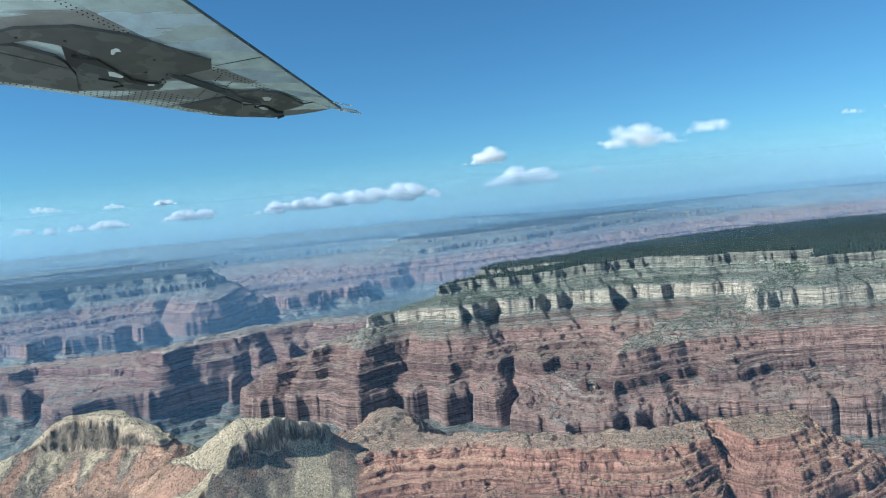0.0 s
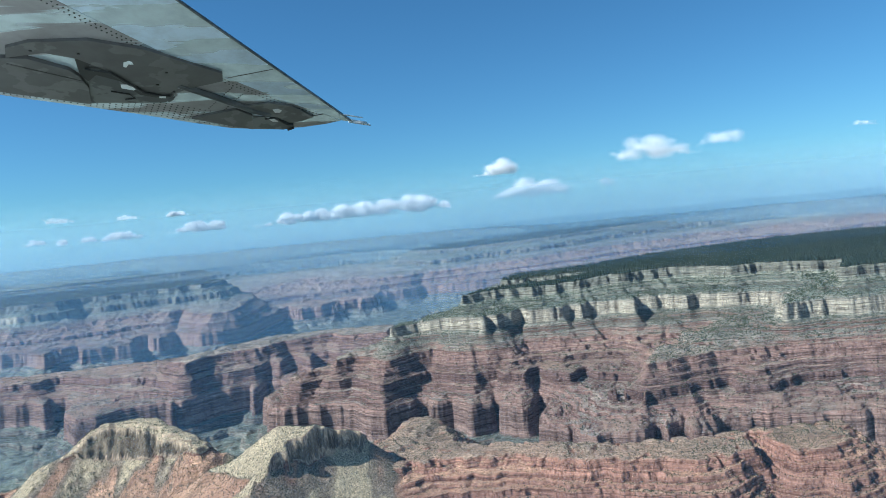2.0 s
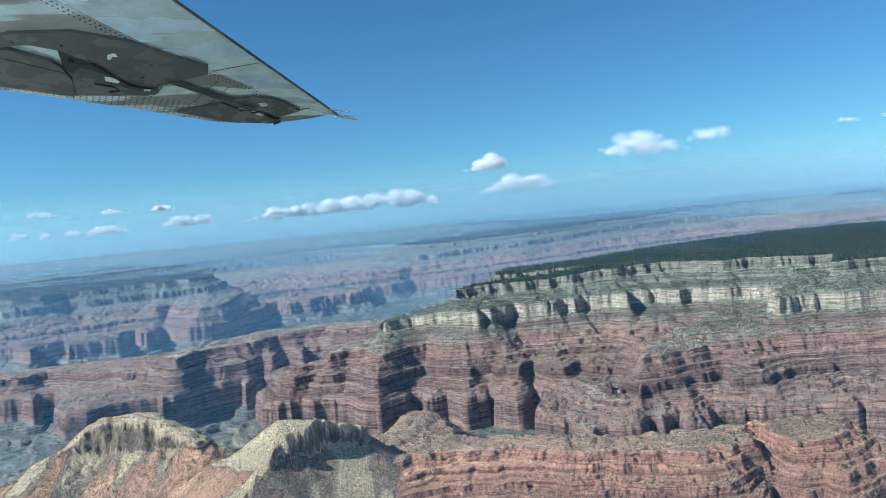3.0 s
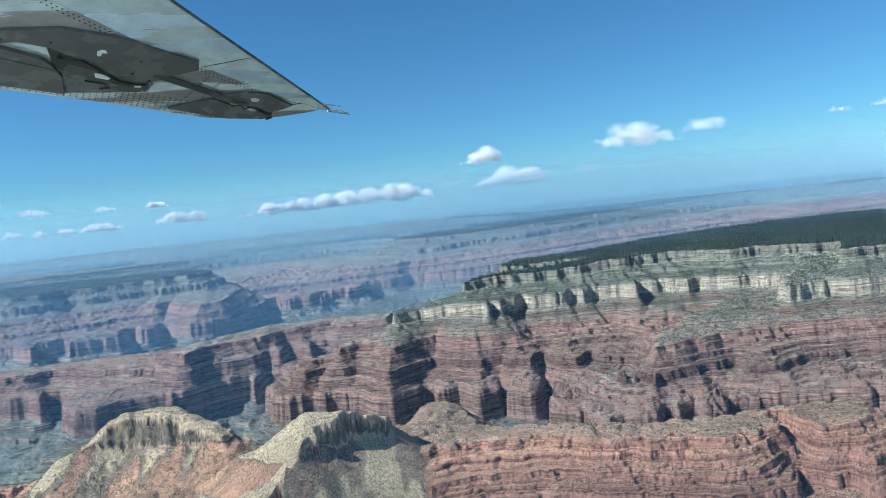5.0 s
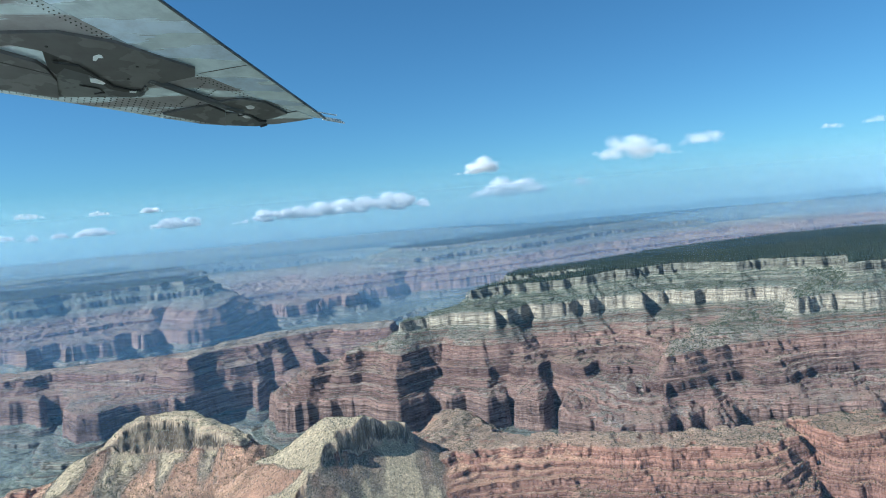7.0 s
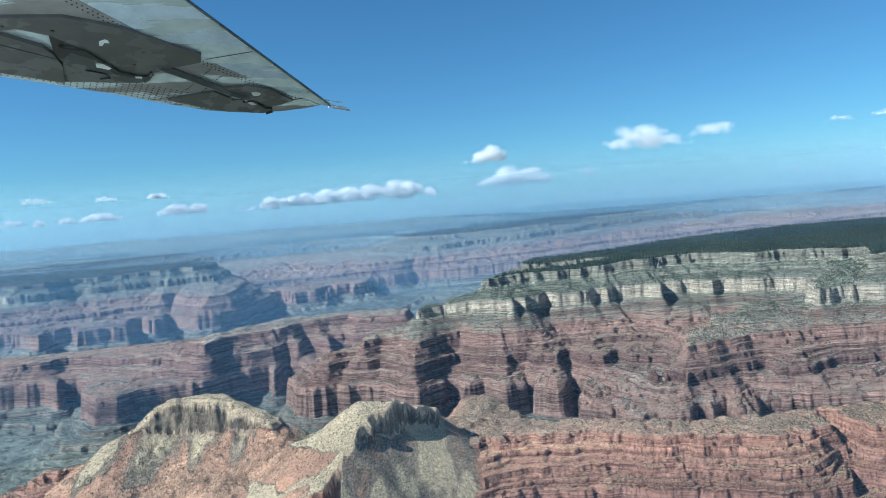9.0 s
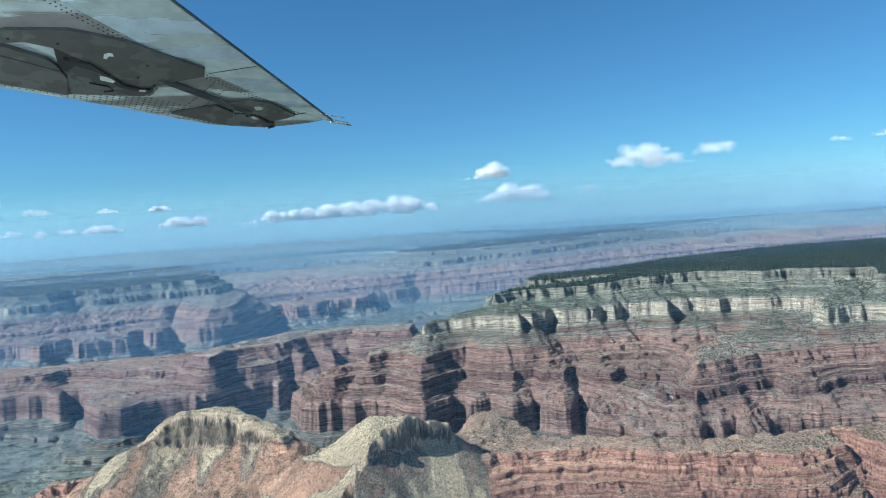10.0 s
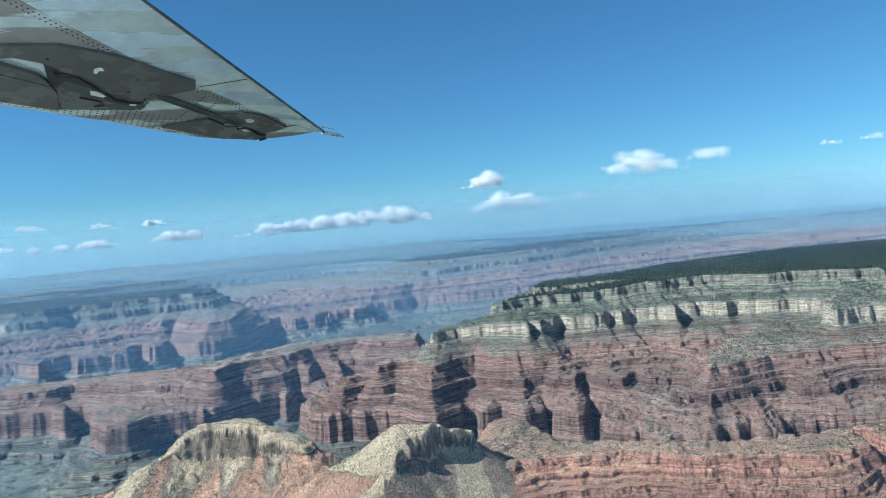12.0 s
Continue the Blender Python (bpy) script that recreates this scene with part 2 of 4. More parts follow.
RIDGE_30 = RIDGE_30_FRONT + [(146, 230), (118, 233), (100, 231), (80, 235), (60, 239), (45, 247), (26, 252), (20, 264), (16, 288), (10, 297), (2, 292), (-6, 272),
    (-16, 262), (-44, 256), (-60, 257), (-68, 262), (-92, 276), (-112, 272), (-130, 264), (-150, 255)]
RIDGE_42 = [(-190, 244), (-165, 238), (-130, 241), (-110, 231), (-86, 220), (-60, 209), (-40, 201), (-18, 206), (0, 216), (17, 219), (35, 215),
    (50, 209), (70, 201), (90, 193), (106, 196), (113, 214), (119, 214), (124, 190), (141, 197), (160, 215), (150, 245), (118, 242), (80, 246),
    (50, 258), (32, 266), (28, 292), (14, 308), (-2, 304), (-14, 284), (-30, 272), (-60, 270), (-95, 290), (-130, 278), (-190, 258)]
RED_30 = [(-165, 506), (-160, 519), (-153, 530), (-143, 540), (-125, 542), (-116, 552), (-106, 566), (-93, 567), (-81, 576), (-68, 584), (-59, 559),
    (-43, 556), (-22, 553), (-20, 590), (-60, 606), (-100, 606), (-140, 590), (-168, 556), (-180, 524)]
RED_42_FRONT = [(-321, 563), (-309, 564), (-300, 570), (-301, 588), (-284, 581), (-259, 565), (-231, 549), (-205, 535), (-182, 516), (-183, 537),
    (-172, 525), (-158, 511), (-158, 527), (-148, 516), (-139, 519), (-122, 526), (-123, 548), (-105, 533), (-103, 555), (-105, 581), (-93, 548),
    (-81, 527), (-81, 560), (-73, 559), (-63, 565), (-45, 572), (-23, 579)]
RED_42 = RED_42_FRONT + [(0, 612), (-60, 626), (-140, 632), (-200, 620), (-262, 618), (-320, 610), (-420, 600), (-560, 600), (-560, 560), (-420, 560)]
RED_55_FRONT = [(-420, 535), (-340, 545), (-314, 548), (-294, 549), (-280, 532), (-289, 561), (-279, 561), (-260, 532), (-242, 495), (-224, 470),
    (-212, 470), (-209, 474), (-202, 485), (-189, 490), (-175, 494), (-168, 485), (-170, 511), (-163, 511), (-149, 506), (-137, 516), (-124, 518),
    (-115, 499), (-116, 529), (-108, 545), (-97, 511), (-90, 514), (-91, 547), (-81, 563), (-68, 567)]
RED_55 = RED_55_FRONT + [(0, 600), (20, 640), (-100, 660), (-250, 645), (-400, 640), (-560, 640), (-560, 545)]
HAZY_0 = [(-1500, 1010), (-900, 1000), (-560, 1010), (-530, 1025), (-510, 1062), (-475, 1075), (-442, 1095), (-415, 1115), (-385, 1120),
    (-380, 1150), (-352, 1140), (-345, 1170), (-356, 1200), (-340, 1230), (-420, 1330), (-700, 1420), (-1500, 1500)]
HAZY_30 = [(-1500, 960), (-900, 950), (-560, 975), (-540, 985), (-508, 995), (-515, 1030), (-495, 1020), (-480, 1040), (-482, 1068), (-458, 1065),
    (-436, 1060), (-445, 1100), (-420, 1100), (-378, 1045), (-368, 1070), (-358, 1075), (-322, 1000), (-292, 970), (-272, 985), (-270, 1080),
    (-290, 1200), (-340, 1320), (-700, 1480), (-1500, 1560)]
HAZY_55 = [(-1500, 900), (-900, 880), (-600, 900), (-519, 905), (-509, 912), (-454, 856), (-474, 915), (-454, 935), (-416, 872), (-397, 880),
    (-372, 886), (-390, 960), (-380, 985), (-354, 928), (-345, 960), (-352, 1050), (-340, 1040), (-328, 1000), (-313, 975), (-290, 945), (-268, 960),
    (-250, 1060), (-240, 1150), (-280, 1300), (-700, 1540), (-1500, 1600)]
FAR_0 = [(-7000, 1500), (-2600, 1520), (-1400, 1490), (-900, 1500), (-760, 1550), (-680, 1690), (-588, 1800), (-494, 1960), (-300, 2090),
    (-150, 2060), (-60, 1900), (0, 1650), (60, 1520), (180, 1500), (305, 1540), (420, 1680), (532, 1794), (680, 1990), (813, 2155), (1000, 2420),
    (1240, 2700), (1541, 2850), (1600, 3000), (1700, 3000), (1560, 2600), (1400, 2400), (1500, 2330), (2036, 2600), (7000, 3000), (7000, 9000),
    (-7000, 9000)]
FAR_12 = [(-7000, 1460), (-2600, 1480), (-1400, 1450), (-880, 1460), (-730, 1520), (-650, 1660), (-560, 1770), (-460, 1900), (-300, 2010),
    (-150, 1960), (-80, 1800), (-20, 1560), (5, 1420), (82, 1445), (195, 1450), (310, 1500), (440, 1630), (567, 1735), (700, 1880), (850, 2020),
    (1000, 2180), (1148, 2280), (1400, 2520), (1480, 2560), (1380, 2330), (1440, 2180), (1750, 2200), (2400, 2400), (7000, 2800), (7000, 9200),
    (-7000, 9200)]
FAR_32 = [(-7000, 1380), (-2600, 1400), (-1400, 1400), (-800, 1410), (-600, 1450), (-420, 1330), (-325, 1268), (-293, 1290), (-242, 1330),
    (-137, 1335), (-60, 1350), (-15, 1372), (73, 1372), (179, 1378), (286, 1430), (401, 1470), (489, 1525), (600, 1600), (745, 1640), (900, 1700),
    (1100, 1800), (1500, 1900), (3000, 1950), (7000, 2200), (7000, 9400), (-7000, 9400)]
FAR_55 = [(-7000, 1250), (-2600, 1280), (-1400, 1300), (-700, 1370), (-420, 1250), (-270, 1150), (-250, 1190), (-248, 1250), (-212, 1150),
    (-198, 1155), (-160, 1170), (-158, 1235), (-138, 1240), (-124, 1210), (-100, 1235), (-94, 1310), (-80, 1310), (-62, 1340), (-45, 1390),
    (-12, 1365), (38, 1335), (82, 1318), (149, 1308), (217, 1298), (276, 1330), (352, 1365), (440, 1385), (520, 1420), (660, 1480), (740, 1440),
    (900, 1400), (1400, 1300), (3000, 1300), (7000, 1400), (7000, 9600), (-7000, 9600)]
# steps down from the rim at each outline; fall beyond the last; how much wider than the near mesa its slopes lie
NEAR_MESA = ([(0, MESA_0), (12, MESA_12), (30, MESA_30), (42, MESA_42), (55, MESA_55)], 1.0, 1.0)
NEAR_RIDGE = ([(30, RIDGE_30), (42, RIDGE_42)], 0.8, 1.0)
RED_RIDGE = ([(30, RED_30), (42, RED_42), (55, RED_55)], 0.9, 1.1)
LEFT_MESA = ([(0, HAZY_0), (30, HAZY_30), (55, HAZY_55)], 0.8, 1.7)
FAR_RIM = ([(0, FAR_0), (12, FAR_12), (32, FAR_32), (55, FAR_55)], 0.7, 2.0)
UPLANDS = [NEAR_MESA, NEAR_RIDGE, RED_RIDGE, LEFT_MESA, FAR_RIM]
CUESTA = [(-37, 213), (-34, 219), (-28, 227), (-19, 234), (-12, 239), (-12, 246), (-30, 254), (-80, 256), (-80, 206), (-50, 200)]   # its sheer side faces the gulch
DOME = [(-120, 250), (-109, 255), (-100, 255), (-90, 252), (-82, 250), (-74, 246), (-66, 242), (-64, 247), (-72, 253), (-82, 260), (-95, 267), (-106, 266), (-115, 260)]   # the round cap of the ridge's end

CAP_RUN, CAP_FALL = (-1.6, -1.0, 0, 0.5, 1.2, 1.7, 2.3, 40), (0, -0.9, -1.3, -4.6, -5.2, -8.6, -9.2, -240)   # broken ledges of the caps' cliffs

# The rock column: steps out from the rim and the height there, cliff by cliff and ledge by ledge.
COLUMN_RUN = (-400, -40, -3, 0, 0.8, 1.6, 6, 6.3, 11.6, 12, 12.9, 13.6, 29.4, 30, 30.4, 33, 33.3, 37, 37.4, 41.5, 42, 42.6, 46, 46.3, 54.4, 55, 56.2, 57, 62, 62.4,
              70, 70.5, 90, 100, 130, 131, 230, 600)
COLUMN_Z = (-42, -43.5, -44.8, -45.2, -50.5, -51.2, -54.5, -55.5, -59.6, -60, -67.2, -67.8, -77.4, -78, -81, -82.2, -84.2, -85.6, -87.4, -88.6, -89, -94.6, -96, -97.2,
            -100.6, -101, -116.5, -117.2, -119, -122, -124.5, -127.5, -132, -134.5, -138, -142, -147, -152)
# where the steps lie far apart the benches are nearly level and the cliffs carry the drop
BENCH_Z = (-42, -43.5, -44.8, -45.2, -51.5, -52.2, -54, -56, -58.6, -59, -67.2, -67.6, -76.4, -77, -81, -81.8, -84.8, -85.6, -88, -88.6, -89, -95, -96, -97.8,
           -100.4, -101, -117.5, -118, -119, -122, -124, -127, -130, -132, -135, -141, -145, -150)


RUN_ROOM, ROOM = (0, 12, 30, 42, 55), (0, 13, 25, 33, 39)   # least plan distance of each cliff from the rim


def upland_step(px, py, upland):
    rings, fall, wide = upland
    ds = [(e, edge_distance(px, py, ring)) for e, ring in rings]
    for i in range(1, len(ds)):   # no two cliffs stand closer than the slope between them needs
        room = np.interp(ds[i][0], RUN_ROOM, ROOM) - np.interp(ds[i - 1][0], RUN_ROOM, ROOM)
        ds[i] = (ds[i][0], np.minimum(ds[i][1], ds[i - 1][1] - room * wide))
    e0, d0 = ds[0]
    step = e0 + np.minimum(d0, 0) * (1.0 if e0 == 0 else 0.16)
    for (ea, da), (eb, db) in zip(ds, ds[1:]):
        oa, ib = np.maximum(da, 0), np.maximum(-db, 0)
        between = ea + (eb - ea) * oa / (oa + ib + 1e-6)
        if eb - ea > 30:   # one long fall: the upper beds stand close under the rim
            between = np.interp(between, (ea, 12, 14, 27, 29, eb), (ea, 11.8, 13, 28, 30, eb))
        step = np.where(da > 0, np.where(db > 0, eb, between), step)
    el, dl = ds[-1]
    return np.where(dl > 0, el + fall * dl, step)


def land(px, py):
    """Height, bed and the upland that owns each place."""
    wx = px + 9 * fractal(px, py, 46, 3, 2) + 3 * fractal(px, py, 14, 5, 2)
    wy = py + 9 * fractal(px, py, 46, 11, 2) + 3 * fractal(px, py, 14, 13, 2)
    amount = np.clip((py - 180) / 900, 0.15, 1.0)
    wx, wy = px + (wx - px) * amount * 0.6, py + (wy - py) * amount * 0.6
    step, owner = np.full(px.shape, 1e9), np.zeros(px.shape, np.int8)
    for i, up in enumerate(UPLANDS):
        ys = [y for _, ring in up[0] for _, y in ring]
        near = (py > min(ys) - 250) & (py < max(ys) + 400)
        if not near.any():
            continue
        s = np.full(px.shape, 1e9)
        s[near] = upland_step(wx[near], wy[near], up)
        owner = np.where(s < step, i, owner)
        step = np.minimum(step, s)
    owner = np.where(step > 70, len(UPLANDS) + 1, owner)
    # spurs and bays: shallow at the rim, deep in the red walls; gullies are sharp, spurs broad
    far = np.clip((py - 700) / 200, 0, 1)
    depth = np.interp(step, (-20, 0, 12, 26, 34, 55, 90, 200), (0.0, 0.9, 1.4, 2.0, 1.9, 2.6, 8.0, 13.0)) * (1 + 0.5 * far)
    near = np.clip((py - 190) / 150, 0.35, 1)
    bays = 0.45 - 1.7 * np.abs(fractal(px, py * 0.4, 22, 21, 2, 0.35))
    bays = bays * (1 - 1.6 * far) - 0.1 * far   # far off the spurs are sharp and the bays round
    crag = 0.3 - np.abs(fractal(px, py, 12, 31, 2))
    calm = np.where(owner == 2, 0.5, 1.0)
    step = step + depth * near * calm * (0.9 * bays + 0.5 * crag)
    wide = np.clip((py - 750) / 300, 0, 1)
    step = step + 0.4 * depth * wide * (2.0 * np.abs(fractal(px, py * 0.35, 75, 23, 3, 0.4)) - 0.7)
    step = step + np.clip((py - 1250) / 300, 0, 1) * np.interp(step, (-30, 5, 60, 120), (0, 4, 9, 12)) * (1.9 * np.abs(fractal(px, py * 0.6, 230, 25, 3)) - 0.75)
    flutes = (0.55 * fractal(px, py, 3.0, 41, 3) + 1.7 * (0.35 - np.abs(fractal(px, py * 0.6, 6.5, 43, 2, 0.4))) + 0.8 * (0.35 - np.abs(fractal(px, py, 2.4, 47, 2)))) * np.clip((py - 190) / 250, 0.95, 1) * np.where(owner == 2, 0.6, 1.0)
    step = step + flutes * np.interp(step, (-6, 0, 14, 29, 32, 53, 56, 80, 140), (0.0, 1.3, 1.2, 0.8, 0.85, 0.85, 1.1, 1.1, 0.5))
    # cones of scree fan out below the pale cliffs
    step = step + 2.4 * near * np.interp(step, (13.6, 20, 28, 30), (0, 1, 1, 0)) * (0.4 - np.abs(fractal(px, py * 0.3, 13, 45, 1)))
    z = np.interp(step, COLUMN_RUN, COLUMN_Z)
    # the near ridge weathers to many thin ledges instead of a few high ones
    thin = 0.55 * np.clip((330 - py) / 30, 0, 1) * (step > 29.7) * (step < 55)
    z = z + thin * (np.interp(step, (29.7, 55), (-77.8, -101)) - z)
    benched = np.clip((py - 1230) / 120, 0, 1)
    z = z + benched * (np.interp(step, COLUMN_RUN, BENCH_Z) - z)
    # the red walls: many thin ledges more than a few high ones
    slope = np.interp(step, (29.7, 55), (-77.8, -101))
    mixed = np.where((step > 29.7) & (step < 55), np.clip(0.1 + 0.4 * fractal(px, py, 50, 52, 2), 0.0, 0.4) * (1 - benched), 0)
    z = z + mixed * (slope - z)
    # finer courses within the walls, in two sizes
    sway = fractal(px, py, 45, 51, 2)
    for high, seed, sharp in ((2.6, 53, 8), (1.3, 55, 6)):
        course = (z + 0.35 * high * np.sin(1.13 * z + seed) + 0.15 * high * np.sin(2.7 * z + 1)) / high + 0.12 * sway
        patchy = np.clip(np.where(py < 330, 0.8, 1.0) + 0.6 * fractal(px, py, np.where(py < 330, 14, 30), seed, 3), 0.2, 1)
        part_of = course - np.floor(course)
        ledge = np.clip((part_of - 0.5) * sharp + 0.5, 0, 1) - part_of
        z = z + np.where(py < 330, 1.15, 1.0) * high * patchy * ledge * np.interp(z, (-150, -140, -125, -104, -101, -80, -77, -62, -52), (0.8, 0.8, 0.5, 0.5, 1.0, 1.0, 0.35, 0.2, 0.2))
    bed = z.copy()
    # past the rim forest the plateau is open tan grassland
    bed = np.where((step < np.where(px > 0, -160, -40)) & (py > 1300) & (px + 200 * fractal(px, py, 300, 59, 3) < 250) & ((py > 2350) | (fractal(px, py, 170, 57, 4) < 0.0)), -50.0, bed)
    bed = np.where((py > 700) & (bed > -71) & (bed < -58.5), -58.5, bed)
    # the tilted cap of the near butte: a long pale slope on one side, a sheer fluted face on the other
    box = (py < 262) & (px > -100) & (px < 10)
    if box.any():
        bx, by = px[box], py[box]
        plain = edge_distance(bx, by, CUESTA)
        cut = plain + 1.3 * flutes[box] + 1.2 * fractal(bx, by, 7, 81, 2) + 0.9 * np.abs(fractal(bx, by, 3.5, 92, 2)) - 0.3
        top = (-59.5 - 0.50 * np.maximum(0, -36 - bx) - 0.55 * np.maximum(0, 228 - by) - 0.38 * np.maximum(0, by - 230) - 0.10 * np.maximum(0, bx + 32)
               + 0.8 * fractal(bx, by, 9, 83, 3) + np.interp(cut, (-0.8, 0, 0.5, 1.1, 1.6, 40), (0, -0.6, -5.5, -6.3, -11.5, -250)))
        apron = -69.0 - 0.75 * np.maximum(plain, 0) + 0.2 * fractal(bx, by, 6, 85, 2)
        foot = (cut > 0) & (cut < 30) & (apron > top) & (bx > -40) & (by < 246)
        top = np.where(foot, apron, top)
        wins = top > z[box]
        z[box] = np.where(wins, top, z[box])
        # the sheer face takes the darker buff bed, which paints in its shade
        bed[box] = np.where(wins, np.where(foot, np.interp(fractal(bx, by * 0.4, 8, 88, 3), (-0.9, -0.4, 0.3), (-79.5, -71.0, -60.5)), np.where((top < -70) & (fractal(bx * 0.4, by, 8, 86, 2) > 0.1), -79.5, np.where(cut > 0.15, -57.0, np.clip(top, -65, -61)))), bed[box])
        owner[box] = np.where(wins, len(UPLANDS), owner[box])
        step[box] = np.where(wins, np.where(cut > 0, 12.3, 20.0), step[box])
    # scree banked against the foot of the ridge's cap
    box = (py < 300) & (px > -170) & (px < -45)
    if box.any():
        bx, by = px[box], py[box]
        out = edge_distance(bx, by, DOME) + 0.7 * flutes[box] + 0.9 * fractal(bx, by, 9, 84, 2) + 0.8 * np.abs(fractal(bx, by, 3, 90, 2)) - 0.3
        top = -57.8 - 0.25 * np.maximum(0, bx + 92) - 0.75 * np.maximum(0, -105 - bx) - 0.45 * np.maximum(0, by - 261) - 0.2 * np.maximum(0, 252 - by) + 1.0 * fractal(bx, by, 6, 82, 3) + np.interp(out, CAP_RUN, CAP_FALL)
        bank = -67.9 - 0.60 * np.maximum(out, 0) + 0.7 * fractal(bx, by, 7, 87, 3)
        wins = (out < 34) & (np.maximum(top, bank) > z[box])
        z[box] = np.where(wins, np.maximum(top, bank), z[box])
        low = np.interp(fractal(bx, by * 0.3, 8, 89, 3) - 0.02 * out, (-0.55, -0.2, 0.25), (-79.5, -70.0, -64.0))
        bed[box] = np.where(wins, np.where(top > bank, np.where(out > 0.1, -58.0, -62.0), low), bed[box])
    z = z + np.clip((py - 190) / 600, 0.12, 0.30) * fractal(px, py, 4, 61, 3) + 0.3 * fractal(px, py, 60, 71, 2) * np.clip((step + 10) / 30, 0.3, 1)
    z = z - 2.6 * (owner == 0) * np.clip((130 - px) / 40, 0, 1) * np.clip((502 - py) / 10, 0, 1) * np.clip((12 - step) / 8, 0, 1)   # the prow's rim sags
    z = z - 3.0 * (owner == 0) * np.clip((30 - px) / 30, 0, 1) * np.clip((14.5 - step) / 1.5, 0, 1) * (py > 440)
    z = z + 3.2 * np.clip(px / 350, 0, 1) * np.clip((py - 1000) / 300, 0, 1)
    swell = np.clip((py - np.interp(px, (100, 600), (2300, 2860))) / np.interp(px, (100, 600), (480, 240)), 0, 1)
    z = z + (3 * swell ** 2 - 2 * swell ** 3) * (-25 + 15 / (1 + np.exp((px - 120) / 120)) + 4 * fractal(px, py, 500, 77, 2) - z)
    z = z + 0.02 * np.clip(px, -300, 320) * np.clip((800 - py) / 150, 0, 1) * np.interp(step, (-80, -8), (0, 1))   # the beds dip gently to one side
    low = 1 / (1 + np.exp(-(py - 800) / 60)) / (1 + np.exp((px - 120) / 120))
    return z - 15 * low + RISE, bed, owner, step


def spread(*spans):
    rows = [np.linspace(a, b, n, endpoint=False) for a, b, n in spans]
    return np.concatenate(rows + [[spans[-1][1]]])


DEPTHS = spread((178, 262, 250), (262, 325, 60), (325, 470, 450), (470, 500, 36), (500, 640, 150), (640, 860, 45), (860, 1200, 220), (1200, 1700, 220), (1700, 2400, 90), (2400, 3200, 60), (3200, 6500, 8))
FANS = np.linspace(-0.72, 0.72, 801)
gy, gf = np.meshgrid(DEPTHS, FANS, indexing="ij")
gx = gf * (gy + 45)
gz, gbed, gown, gstep = land(gx.ravel(), gy.ravel())
NR, NC = gx.shape


def sheet_mesh(name, verts, quads, bed, mat):
    me = bpy.data.meshes.new(name)
    me.vertices.add(len(verts))
    me.vertices.foreach_set("co", verts.astype(np.float32).ravel())
    me.loops.add(quads.size)
    me.loops.foreach_set("vertex_index", quads.astype(np.int32).ravel())
    me.polygons.add(len(quads))
    me.polygons.foreach_set("loop_start", np.arange(0, quads.size, 4, dtype=np.int32))
    me.update(calc_edges=True)
    if bed is not None:
        layer = me.attributes.new("bed", "FLOAT", "POINT")
        layer.data.foreach_set("value", bed.astype(np.float32))
    me.materials.append(mat)
    return me


points = np.stack([gx.ravel(), gy.ravel(), gz], 1)
corner = np.arange(NR * NC).reshape(NR, NC)
quads = np.stack([corner[:-1, :-1], corner[:-1, 1:], corner[1:, 1:], corner[1:, :-1]], -1).reshape(-1, 4)
quad_owner = gown[quads[:, 0]]
LAND = [
    ("mesa", "forested cream and red sandstone mesa with stepped cliffs", "mesa"),
    ("rocky_ridge", "rust-red ledged ridge with scrub and a pale sandstone cap", "ridge"),
    ("red_ridge", "long dark-red ledged ridge above grey scree slopes", "ridge"),
    ("hazy_mesa", "flat-topped hazy mesa with dark forest on its rim", "mesa"),
    ("canyon_rim", "distant banded canyon rim fading into blue haze", "cliff"),
    ("butte", "pale sandstone butte with one sheer cliff coloured dark as shade", "butte"),
    ("ground", "grey-green canyon floor of scree and low ledges", "ground"),
]
# The floor goes on, coarser, under the flight and out to the horizon on all sides.
line = np.concatenate([-np.geomspace(9000, 300, 30), np.linspace(-260, 260, 27), np.geomspace(300, 9000, 30)])
ox, oy = np.meshgrid(line, line, indexing="ij")
oz = RISE - 182 + 6 * fractal(ox.ravel(), oy.ravel(), 220, 91, 3)
outer = np.stack([ox.ravel(), oy.ravel(), oz], 1)
oc = np.arange(len(oz)).reshape(ox.shape)
outer_quads = np.stack([oc[:-1, :-1], oc[1:, :-1], oc[1:, 1:], oc[:-1, 1:]], -1).reshape(-1, 4)
for i, (name, label, kind) in enumerate(LAND):
    mine = quads[quad_owner == i]
    used, local = np.unique(mine, return_inverse=True)
    local, where, beds = local.reshape(-1, 4), points[used], gbed[used]
    if name == "ground":
        local = np.concatenate([local, outer_quads + len(where)])
        # the outer floor takes the near-white bed, to bounce light onto the wing
        where, beds = np.concatenate([where, outer]), np.concatenate([beds, np.full(len(outer), -64.0)])
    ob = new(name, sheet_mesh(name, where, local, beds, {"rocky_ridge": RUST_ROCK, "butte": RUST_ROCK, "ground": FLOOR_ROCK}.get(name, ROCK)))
    tagged(ob, label, kind, kind="structure")

# ---- trees and scrub ----
rng = np.random.default_rng(7)


